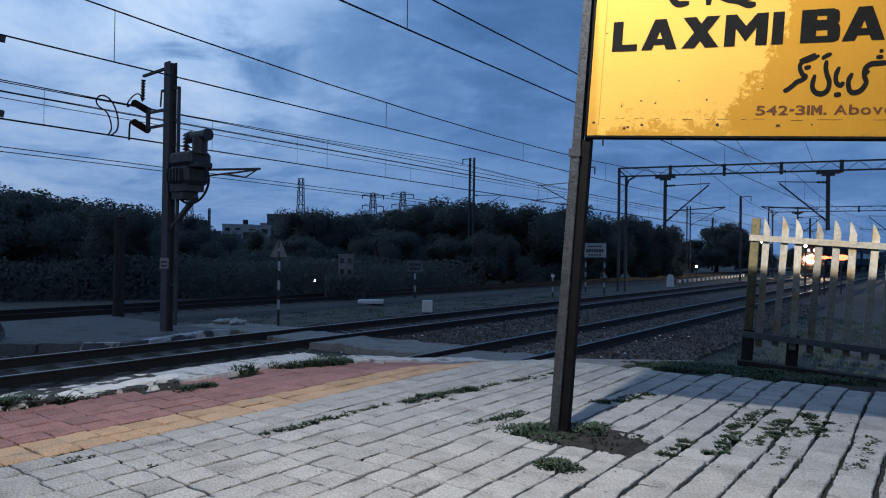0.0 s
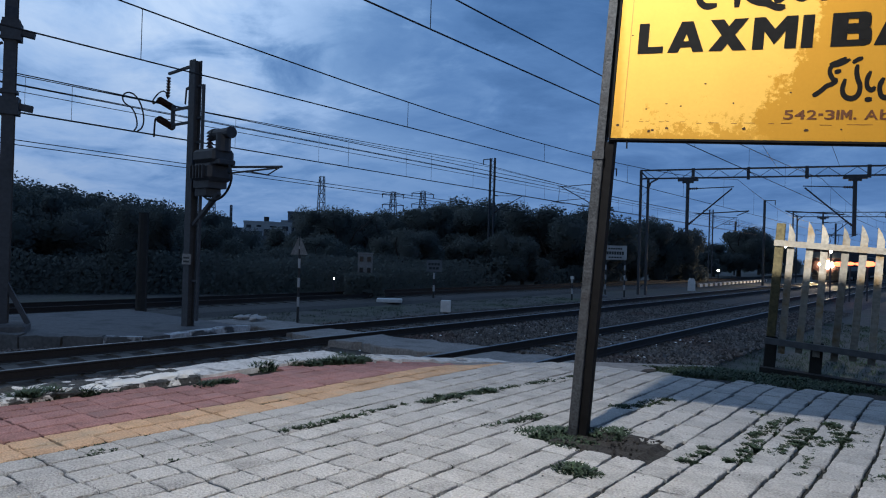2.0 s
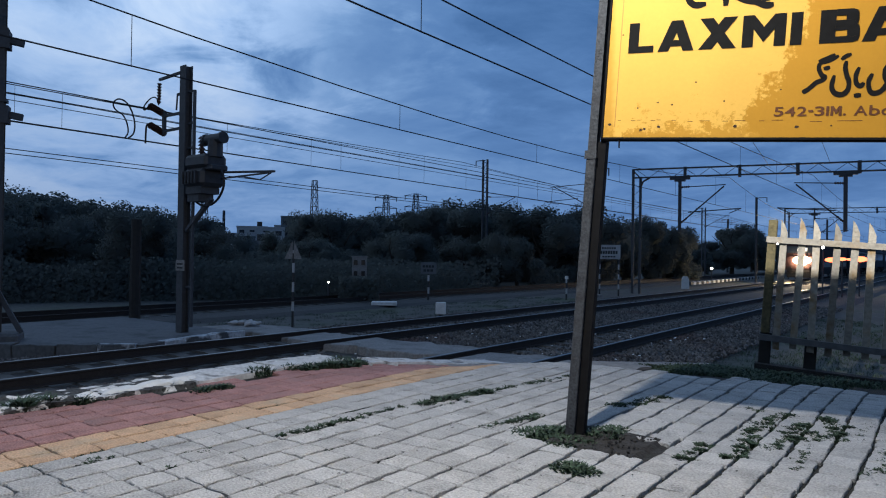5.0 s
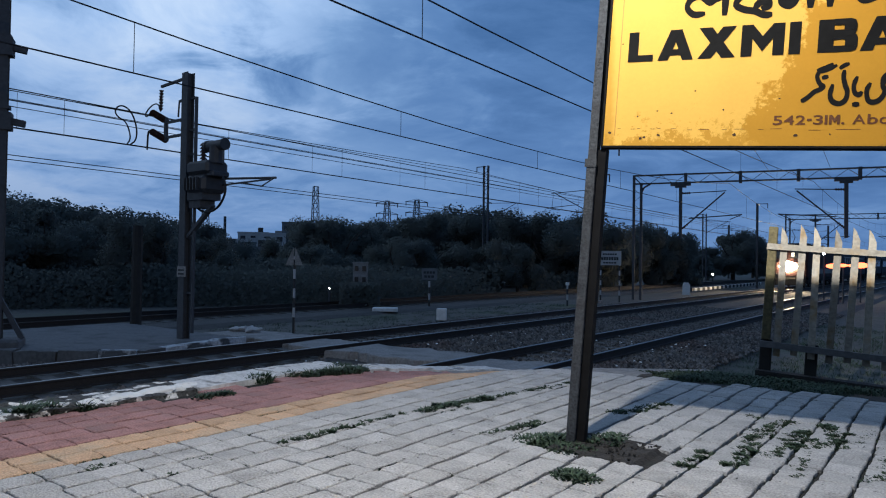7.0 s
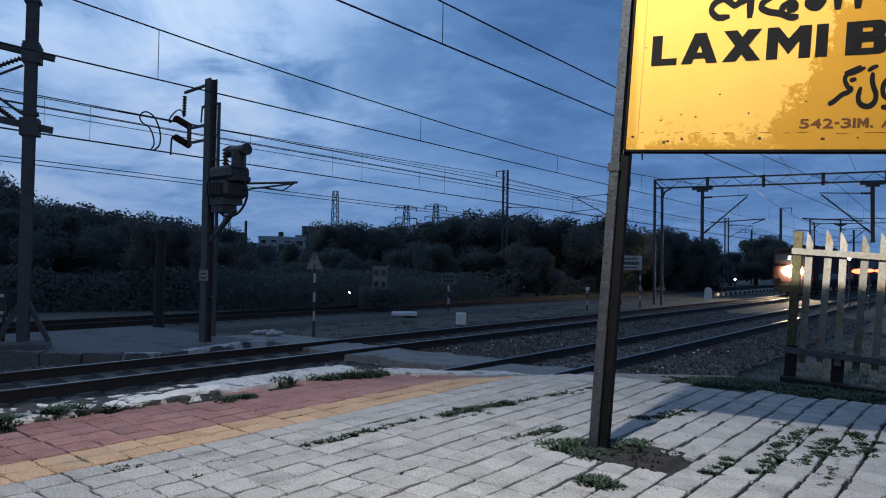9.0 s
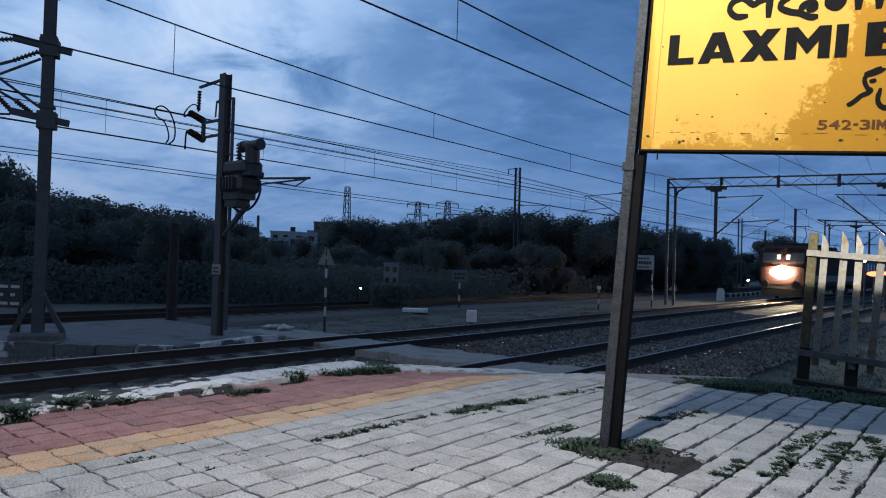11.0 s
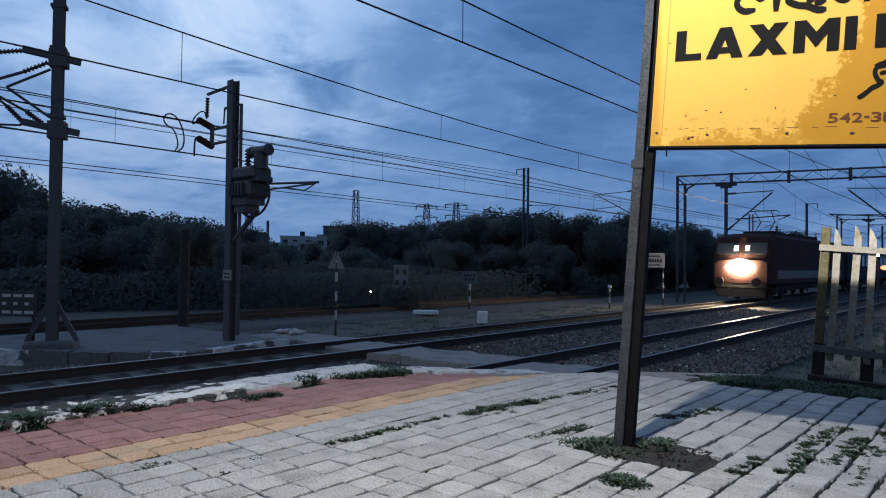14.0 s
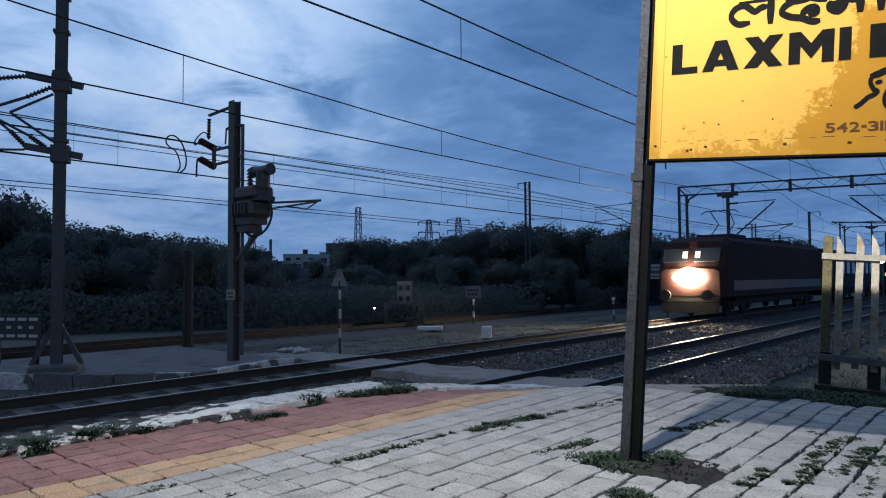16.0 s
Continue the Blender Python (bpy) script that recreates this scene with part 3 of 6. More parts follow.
        for k, q in enumerate(Q):
            vs = [bm.verts.new(tm @ Vector((x + a * wd, -0.0105 - 0.0004 * k, h + b * ht))) for a, b in q]
            bm.faces.new(vs)
        bm.normal_update()
        for f in bm.faces:
            if f.normal.y > 0:
                f.normal_flip()
        part(name, bm, mat, panel, label)
    row = [("L", .138, .142), ("A", .305, .195), ("X", .524, .196), ("M", .747, .213), ("I", .983, .055), ("B", 1.120, .180), ("A", 1.312, .190), ("I", 1.525, .055),
           ("N", 1.66, .185), ("A", 1.86, .195), ("G", 2.07, .20), ("A", 2.285, .195), ("R", 2.50, .185)]
    for c, x, w in row:
        glyph(c, x - 0.027, 0.490, w, 0.174)
    x = 0.906
    for c, w, h0, hh in (("5", .046, 0, .05), ("4", .05, 0, .05), ("2", .046, 0, .05), ("-", .022, .02, .012), ("3", .046, 0, .05), ("1", .013, 0, .05), ("M", .050, 0, .05), (".", .014, 0, .012), (" ", .02, 0, 0),
                         ("A", .060, 0, .05), ("b", .046, 0, .052), ("o", .044, 0, .036), ("v", .044, 0, .036), ("e", .044, 0, .036)):
        if c in "1M":
            glyph("I" if c == "1" else c, x, 0.112, w, hh, "fadedink", "small_letter", "faded brown painted letter")
        elif c != " ":
            letters(c, x, 0.112 + h0, hh, w, "fadedink", "small_letter", bold=0.014, label="faded brown painted letter")
        x += w + 0.007

    # brush strokes for the other two scripts
    layer = [0]

    def stroke(pts, wide, name="brush_stroke", mat="ink"):
        bm = B()
        layer[0] += 1
        pts = [Vector(p) for p in pts]
        fine = []
        for i in range(len(pts) - 1):
            p0, p1, p2, p3 = pts[max(i - 1, 0)], pts[i], pts[i + 1], pts[min(i + 2, len(pts) - 1)]
            for k in range(5):
                q = k / 5
                fine.append(0.5 * (2 * p1 + (p2 - p0) * q + (2 * p0 - 5 * p1 + 4 * p2 - p3) * q * q + (3 * p1 - p0 - 3 * p2 + p3) * q ** 3))
        fine.append(pts[-1])
        rows = []
        for i, p in enumerate(fine):
            d = (fine[min(i + 1, len(fine) - 1)] - fine[max(i - 1, 0)]).normalized()
            w = wide * (0.55 + 0.45 * min(1, min(i, len(fine) - 1 - i) / 3)) * (0.75 + 0.25 * abs(d.x))
            n = Vector((-d.y, d.x)) * w / 2
            rows.append([bm.verts.new(tm @ Vector((c.x, -0.0090 - 0.00012 * (layer[0] % 12), c.y))) for c in (p + n, p - n)])
        for a, b in zip(rows, rows[1:]):
            bm.faces.new((a[0], a[1], b[1], b[0]))
        bmesh.ops.recalc_face_normals(bm, faces=bm.faces[:])
        part(name, bm, mat, panel, "black brush-painted script stroke")
    urdu = (([(1.098, .398), (1.138, .413), (1.173, .432)], .019), ([(1.108, .386), (1.152, .402), (1.19, .423)], .021),
            ([(1.112, .400), (1.102, .364), (1.118, .325), (1.134, .313), (1.12, .298), (1.094, .286), (1.074, .266), (1.051, .246), (1.033, .237)], .024), ([(1.124, .357), (1.154, .365)], .026),
            ([(1.202, .402), (1.221, .418), (1.246, .429)], .021), ([(1.225, .395), (1.223, .359), (1.231, .321), (1.244, .282), (1.239, .241), (1.214, .221), (1.182, .231), (1.167, .267), (1.176, .323)], .026),
            ([(1.285, .360), (1.272, .317), (1.277, .278), (1.296, .263), (1.310, .281)], .024), ([(1.270, .214), (1.302, .216)], .028),
            ([(1.345, .325), (1.33, .283), (1.339, .236), (1.362, .224), (1.391, .238), (1.409, .275), (1.399, .308), (1.400, .344), (1.422, .367), (1.459, .371), (1.50, .372)], .025),
            ([(1.390, .314), (1.419, .336)], .026), ([(1.444, .403), (1.474, .402)], .024), ([(1.456, .433), (1.474, .433)], .022),
            ([(1.50, .372), (1.53, .36), (1.56, .38), (1.60, .365), (1.64, .43), (1.70, .48)], .024), ([(1.76, .48), (1.75, .30), (1.77, .25), (1.64, .27)], .026))
    for pts, w in urdu:
        stroke(pts, w * 1.10)
    # the first syllables, then the rest of the line
    la = (([(0.522, 0.746), (0.461, 0.744), (0.424, 0.785), (0.439, 0.828), (0.485, 0.846), (0.522, 0.821), (0.551, 0.791)], 0.035), ([(0.545, 0.792), (0.57, 0.821), (0.61, 0.827)], 0.035), ([(0.624, 0.901), (0.624, 0.726)], 0.055))
    ksha = (([(0.7, 0.886), (0.7, 0.867), (0.736, 0.836), (0.808, 0.845), (0.827, 0.879)], 0.035), ([(0.739, 0.835), (0.695, 0.815), (0.68, 0.779), (0.723, 0.751), (0.776, 0.738), (0.825, 0.714), (0.865, 0.715)], 0.035), ([(0.776, 0.75), (0.795, 0.779), (0.833, 0.79), (0.846, 0.764), (0.808, 0.747)], 0.038), ([(0.808, 0.839), (0.894, 0.819)], 0.029))
    ma = (([(0.913, 0.813), (0.908, 0.778), (0.945, 0.758), (0.971, 0.785), (0.974, 0.821)], 0.043), ([(0.921, 0.797), (0.964, 0.789)], 0.046), ([(0.953, 0.818), (1.045, 0.793)], 0.032), ([(1.045, 0.874), (1.045, 0.733)], 0.058), ([(1.136, 0.874), (1.136, 0.731)], 0.058))
    for pts, w in ((((.46, .862), (2.6, .872)), .026),) + la + ksha + ma:
        stroke(pts, w * 1.08)
    hindi = (([(1.34, .82), (1.29, .80), (1.31, .765), (1.37, .785), (1.40, .82)], .04), ([(1.43, .875), (1.43, .75)], .055), ([(1.53, .875), (1.53, .75)], .05),
             ([(1.66, .86), (1.62, .82), (1.70, .80), (1.68, .75), (1.62, .755)], .04), ([(1.92, .80), (1.98, .81), (2.04, .80)], .036), ([(2.05, .875), (2.05, .75)], .05), ([(2.16, .86), (2.16, .80), (2.22, .79)], .036), ([(2.28, .875), (2.28, .75)], .05),
             ([(2.42, .86), (2.46, .82), (2.40, .79), (2.50, .745)], .04))
    for pts, w in hindi:
        stroke([(a - 0.02, b - 0.006) for a, b in pts], w * 1.28)
    # rust spots and screw holes on the sheet
    rnd = random.Random(9)
    spots = [(.035, .075), (.215, .040), (.235, .048), (.315, .060), (.72, .060), (1.02, .055), (.655, .20), (.93, .255), (.50, .31), (.30, .20), (.38, .185), (.19, .17), (.075, .60), (1.18, .06)]
    for k, (x, h) in enumerate(spots):
        bm = B()
        r = 0.007 if k > 5 else 0.013
        pts = [tm @ Vector((x + math.cos(a * 0.785) * r * rnd.uniform(0.5, 1.1), -0.0095, h + math.sin(a * 0.785) * r * rnd.uniform(0.4, 0.8))) for a in range(8)]
        bm.faces.new([bm.verts.new(p) for p in pts])
        part("rust_spot", bm, "rust", panel, "rusty chip in the enamel")
    # seam of the sheet along its left side
    bm = B()
    box(bm, 0.062, 0.067, -0.0092, -0.0084, 0.06, H - 0.05, tm)
    part("seam", bm, material("seam_stain", (0.45, 0.22, 0.03), 0.6), panel)
    for x0, x1, h in ((0.08, 0.42, 0.098), (0.47, 1.02, 0.088), (1.08, 2.2, 0.082)):
        for k in range(9):
            if (k * 7 + int(h * 1000)) % 3:
                bm = B()
                a = x0 + (x1 - x0) * k / 9
                box(bm, a, a + (x1 - x0) * (0.05 + 0.05 * ((k * 5) % 3) / 2), -0.0090, -0.0083, h + 0.003 * math.sin(k * 2.1), h + 0.003 * math.sin(k * 2.1) + 0.0025, tm)
                part("scratch", bm, "fadedink", panel, "short rusty scratch in the enamel")
    bm = B()
    chain(bm, [(0.095, -0.005, 1.77), (0.095, -0.005, 1.72)], 0.005)
    part("hook", bm, "postdark", t)


make_board()


# ---- fence at the platform's end ----
FENCE = (-2.02, 9.5)


def make_fence():
    t = thing("picket_fence", FENCE[0], FENCE[1], -0.42, "cream-painted concrete picket fence at the ramp, rust-streaked, its foot darkened for shade", "fence", rz=9.0, ry=3.5)
    drop = -0.011
    bm = B()
    box(bm, -0.06, 0.045, -0.055, 0.055, 0.56, 2.01, bevel=0.008)
    part("end_post", bm, "mossy", t, "square moss-stained fence post")
    # feet in a near-black colour that paints in the name board's shadow
    for x in (0.0, 0.52, 1.9, 3.4, 4.9):
        bm = B()
        box(bm, x - 0.07, x + 0.07, 0.035, 0.12, -0.6, 0.555 + drop * x, bevel=0.008)
        part("post_foot", bm, "under", t, "concrete foot coloured near black for the board's shadow")
    # the lower rail takes a darker material, for the same shadow
    for z in (1.72, 0.47):
        bm = B()
        bar(bm, (-0.07, -0.075, z + 0.035), (6.0, -0.075, z + 0.035 + drop * 6.0), 0.07 if z < 1 else 0.05, 0.075)
        part("rail", bm, "fence" if z > 1 else "grimy", t)
    bm = B()
    prism(bm, [(-0.040, 0), (0.040, 0), (0.040, 1.50), (0.0, 1.60), (-0.040, 1.66)], -0.03, 0.03)
    me = None
    for k in range(30):
        x = 0.125 + k * 0.195
        if me is None:
            p = part("picket", bm, "fence", t)
            me = p.data
        else:
            p = new("picket", me)
            p.parent = t
        p.matrix_basis = pose(x, 0.0, 0.38 + drop * x + (-0.02, 0.015, 0)[k % 3], 0, 0.9 * math.sin(k * 2.3), 0)
    # plinth darkened by colour too, where the board's shadow falls
    bm = B()
    box(bm, -0.10, 6.0, -0.10, 0.10, -0.85, 0.16)
    part("plinth", bm, "soil", t, "low concrete plinth coloured dark for the board's shadow")


make_fence()


# ---- crossing path and the low platform across the tracks ----
def slab(name, pts, z0, z1, mat, label, category):
    bm = B()
    a = [bm.verts.new((x, y, z1)) for x, y in pts]
    b = [bm.verts.new((x, y, z0)) for x, y in pts]
    bm.faces.new(a), bm.faces.new(b[::-1])
    for i in range(len(pts)):
        bm.faces.new((a[i], b[i], b[(i + 1) % len(pts)], a[(i + 1) % len(pts)]))
    bmesh.ops.recalc_face_normals(bm, faces=bm.faces[:])
    return tagged(part(name, bm, mat), label, category, kind="structure")


def worn_slab(name, outline, z0, z1, mat, label, category, seed, ragged=0.10):
    """A concrete slab whose rim has crumbled and whose top has sunk unevenly."""
    bm = B()
    rim = []
    for (ax, ay), (bx, by) in zip(outline, outline[1:] + outline[:1]):
        n = max(2, int(math.hypot(bx - ax, by - ay) / 0.16))
        for k in range(n):
            x, y = ax + (bx - ax) * k / n, ay + (by - ay) * k / n
            rim.append((x + ragged * 0.35 * noise.noise((x * 3, y * 3, seed)), y + ragged * (noise.noise((x * 1.4, y * 1.4, seed + 4)) + 0.7 * noise.noise((x * 5, y * 5, seed + 9)))))
    cx, cy = sum(p[0] for p in rim) / len(rim), sum(p[1] for p in rim) / len(rim)

    def ring(f, z):
        return [bm.verts.new((cx + (x - cx) * f, cy + (y - cy) * f, z + 0.02 * noise.noise((x * 2 * f, y * 2 * f, seed + 2)))) for x, y in rim]
    rings = [ring(1.0, z0), ring(1.0, z1 - 0.03), ring(0.985, z1 - 0.006), ring(0.8, z1), ring(0.4, z1)]
    k = len(rim)
    for a, b in zip(rings, rings[1:]):
        for i in range(k):
            bm.faces.new((a[i], a[(i + 1) % k], b[(i + 1) % k], b[i]))
    bm.faces.new(rings[-1])
    bmesh.ops.recalc_face_normals(bm, faces=bm.faces[:])
    return tagged(part(name, bm, mat), label, category, kind="structure")


for i, (x0, x1) in enumerate(((-16.0, -13.10), (-12.83, -11.36), (-11.06, -8.06), (-7.78, -6.32), (-6.02, -3.6))):
    worn_slab("crossing_slab", [(x0, 10.45 + 0.12 * (i % 2)), (x1, 10.62), (x1, 12.15), (x0, 11.95)], RAIL - 0.3, RAIL - 0.055 - 0.02 * (i % 2), "concrete", "worn concrete foot crossing between the rails", "crossing", i * 7.0, 0.22)
FAR_EDGE = [(-17.4, -10.0), (-17.1, 4.9), (-14.9, 6.45), (-13.82, 7.55), (-14.12, 8.7), (-14.3, 10.5)]
slab("far_platform", [(-20.2, -10)] + [(x - 0.08, y) for x, y in FAR_EDGE] + [(-20.2, 10.5)], GROUND - 0.1, -0.90, "farslab", "low earthy concrete platform across the tracks", "platform")


def far_kerb():
    """Broken kerb stones along the far platform, some still pale with paint."""
    rnd = random.Random(44)
    holder = thing("platform_kerb", 0, 0, 0, "broken kerb stones of the far platform with pale flaking paint", "kerb", kind="structure")
    for (ax, ay), (bx, by) in zip(FAR_EDGE, FAR_EDGE[1:]):
        run, turn = math.hypot(bx - ax, by - ay), math.atan2(by - ay, bx - ax)
        n = max(2, int(run / (0.85 if ay > 4 else 2.5)))
        for k in range(n):
            ln = run / n
            bm = B()
            box(bm, 0.01, ln - 0.01, -0.16, 0.09, GROUND - 0.05, -0.865 + rnd.uniform(-0.03, 0.02))
            bmesh.ops.subdivide_edges(bm, edges=bm.edges[:], cuts=4, use_grid_fill=True)
            m = Matrix.Translation((ax, ay, 0)) @ Matrix.Rotation(turn, 4, "Z") @ Matrix.Translation((k * ln, rnd.uniform(-.015, .015), 0))
            for v in bm.verts:
                v.co = m @ v.co
                q = noise.noise(v.co * 4.0)
                v.co += Vector((q, q * 0.3, q * 0.7)) * 0.045
            part("kerb_stone", bm, "grimy" if rnd.random() < (0.25 if ax > -15.5 else 0.6) else "bluewall", holder)


far_kerb()


# ---- overhead line masts ----
def h_mast(bm, x, y, z0, z1, w=0.26, d=0.22):
    box(bm, x - w / 2, x + w / 2, y - d / 2, y - d / 2 + 0.02, z0, z1)
    box(bm, x - w / 2, x + w / 2, y + d / 2 - 0.02, y + d / 2, z0, z1)
    box(bm, x - 0.012, x + 0.012, y - d / 2 + 0.0205, y + d / 2 - 0.0205, z0, z1)
    return bm


def cantilever(parent, z, reach, sgn, k=1.0):
    """A swivelling bracket: stay, slanted tube, register arm, and insulators at the mast."""
    s = sgn
    for a, b in (((s * 0.22, 0, z + 1.55), (s * 0.62, 0, z + 1.50)), ((s * 0.22, 0, z + 0.10), (s * 0.60, 0, z + 0.32))):
        bm = B()
        insulator(bm, a, b, 0.06, 5)
        part("insulator", bm, "porcelain", parent, "brown ribbed insulator")
    for a, b, r in (((0.62, 1.50), (reach, 1.42), 0.022), ((0.60, 0.32), (reach * 0.93, 1.45), 0.028), ((reach * 0.36, 0.66), (reach * 1.12, 0.52), 0.022),
                    ((reach * 0.95, 1.40), (reach * 0.98, 0.55), 0.012), ((reach * 1.12, 0.52), (reach * 0.8, 0.34), 0.014)):
        bm = B()
        rod(bm, (s * a[0], 0, z + a[1]), (s * b[0], 0, z + b[1]), r)
        part("bracket_tube", bm, "steel", parent)


def plain_mast(x, y, z0, height, label, reach=2.6, sgn=1, arm=True, lattice=False, w=0.26, low=2.4):
    t = thing("overhead_line_mast", x, y, z0, label, "railway mast", group="overhead line masts")
    bm = B()
    if lattice:
        for sx in (-w / 2, w / 2):
            box(bm, sx - 0.05, sx + 0.05, -0.09, 0.09, -0.5, height)
        k, n = 0, int(height / 0.35)
        for k in range(n):
            a, b = (-w / 2, w / 2) if k % 2 else (w / 2, -w / 2)
            bar(bm, (a, -0.05, k * 0.35), (b, -0.05, (k + 1) * 0.35), 0.06, 0.02)
    else:
        h_mast(bm, 0, 0, -0.5, height, w)
    part("column", bm, "steel", t)
    bm = B()
    box(bm, -0.4, 0.4, -0.4, 0.4, -0.6, 0.12, bevel=0.03)
    part("footing", bm, "concrete", t)
    if arm:
        if low:
            cantilever(t, height - low, reach, sgn)
        bm = B()
        bar(bm, (0, 0, height - 0.06), (-sgn * 0.95, 0, height - 0.06), 0.06)
        rod(bm, (-sgn * 0.92, 0, height - 0.1), (-sgn * 0.92, 0, height - 0.5), 0.04)
        part("top_arm", bm, "steel", t)
    return t


def transformer_mast():
    X, Y, Z = -15.12, 9.44, -0.74
    t = thing("transformer_mast", X, Y, Z, "steel overhead line mast that carries a small oil transformer and insulators", "railway mast", group="overhead line masts")
    bm = B()
    h_mast(bm, -0.08, 0, -0.4, 6.40, 0.25, 0.20)
    part("column", bm, "steel", t, "dark rolled-steel column")
    bm = B()
    box(bm, 0.26, 0.325, -0.03, 0.03, 0.0, 5.76)
    for z in (1.0, 2.4, 3.6, 4.4, 5.0, 5.78):
        box(bm, 0.04, 0.259, -0.025, 0.025, z - 0.06, z - 0.01)
    part("side_channel", bm, "steel", t)
    bm = B()
    bar(bm, (-0.12, 0, 6.29), (-1.30, 0, 6.24), 0.06)
    bar(bm, (-0.12, 0, 5.78), (-0.46, 0, 5.74), 0.05)
    rod(bm, (-0.46, 0, 5.76), (-0.50, 0, 5.36), 0.022)
    bar(bm, (-0.12, 0, 5.27), (-1.02, 0, 5.27), 0.06)
    bar(bm, (-0.12, 0, 4.89), (-1.02, 0, 4.89), 0.06)
    box(bm, -1.09, -1.01, -0.04, 0.04, 4.80, 5.40)
    part("cross_arm", bm, "steel", t)
    for a, b, r in (((-1.30, 0, 6.15), (-1.32, 0, 5.62), 0.062), ((-1.06, 0, 5.33), (-1.78, 0, 5.64), 0.095), ((-1.06, 0, 4.84), (-1.78, 0, 5.14), 0.095)):
        bm = B()
        insulator(bm, a, b, r, 7)
        part("insulator", bm, "porcelain", t, "brown ribbed insulator")
    bm = B()
    chain(bm, rounded([(-1.78, 0, 5.64), (-2.02, 0, 5.52), (-2.08, 0, 5.62), (-1.9, 0, 5.75), (-1.65, 0, 5.84), (-1.42, 0, 5.80), (-1.33, 0, 5.6)]), 0.018)
    part("jumper_wire", bm, "wire", t)
    bm = B()
    chain(bm, rounded([(-1.78, 0, 5.14), (-1.90, 0, 5.15), (-1.93, 0, 4.95), (-1.94, 0, 4.66)]), 0.024)
    part("jumper_wire", bm, "wire", t)

    def narrow(bm):
        for v in bm.verts:
            v.co.x = 0.365 + (v.co.x - 0.365) * 0.74

    bm = B()
    box(bm, 0.37, 1.40, -0.33, 0.33, 3.36, 3.79, bevel=0.09)
    box(bm, 0.365, 1.52, -0.3, 0.3, 3.80, 4.12, bevel=0.07)
    box(bm, 0.365, 1.72, -0.22, 0.22, 3.74, 3.86, bevel=0.02)
    narrow(bm)
    tank = part("tank", bm, "tank", t, "grey oil-filled transformer tank")
    for k in range(5):
        bm = B()
        box(bm, 0.45 + k * 0.17, 0.50 + k * 0.17, -0.40, -0.332, 3.42, 3.72)
        narrow(bm)
        part("cooling_fin", bm, "tank", tank)
    bm = B()
    rod(bm, (0.96, 0, 4.49), (1.86, 0, 4.49), 0.12, n=14)
    rod(bm, (1.46, 0, 4.06), (1.46, 0, 4.46), 0.19, n=12)
    rod(bm, (0.92, 0, 4.49), (1.02, 0, 4.49), 0.14, n=14)
    rod(bm, (1.80, 0, 4.49), (1.90, 0, 4.49), 0.14, n=14)
    narrow(bm)
    part("conservator", bm, "tank", t, "cylindrical oil conservator")
    bm = B()
    insulator(bm, (0.72, 0, 4.11), (0.72, 0, 4.60), 0.10, 6)
    narrow(bm)
    part("bushing", bm, "porcelain", t, "ribbed porcelain bushing")
    bm = B()
    box(bm, 0.365, 1.22, -0.25, 0.25, 3.20, 3.395)
    box(bm, 0.365, 1.0, -0.2, 0.2, 3.02, 3.195)
    narrow(bm)
    bar(bm, (1.06, 0, 3.08), (0.05, 0, 2.33), 0.11, 0.08)
    part("support_frame", bm, "steel", t)
    bm = B()
    chain(bm, rounded([(1.50, -0.05, 3.72), (1.60, -0.05, 3.55), (1.62, -0.05, 3.34), (1.42, -0.05, 3.06), (1.08, -0.05, 2.91), (0.72, -0.05, 2.92), (0.44, -0.05, 3.06)]), 0.028)
    part("cable", bm, "wire", t)
    for a, b, r in (((0.36, 0.2, 3.76), (3.10, 0.2, 3.62), 0.028), ((0.36, 0.2, 3.56), (2.9, 0.2, 3.60), 0.022), ((1.9, 0.2, 3.58), (2.6, 0.2, 3.46), 0.016), ((2.6, 0.2, 3.46), (3.05, 0.2, 3.62), 0.016)):
        bm = B()
        rod(bm, a, b, r)
        part("bracket_tube", bm, "steel", t)
    bm = B()
    box(bm, -0.16, 0.20, -0.155, -0.135, 1.36, 1.62)
    plate = part("number_plate", bm, "concrete", t, "small pale plate with unreadable marks")
    bm = B()
    for k in range(2):
        box(bm, -0.11, 0.14, -0.158, -0.1555, 1.41 + k * 0.09, 1.455 + k * 0.09)
    part("marking", bm, "black", plate)


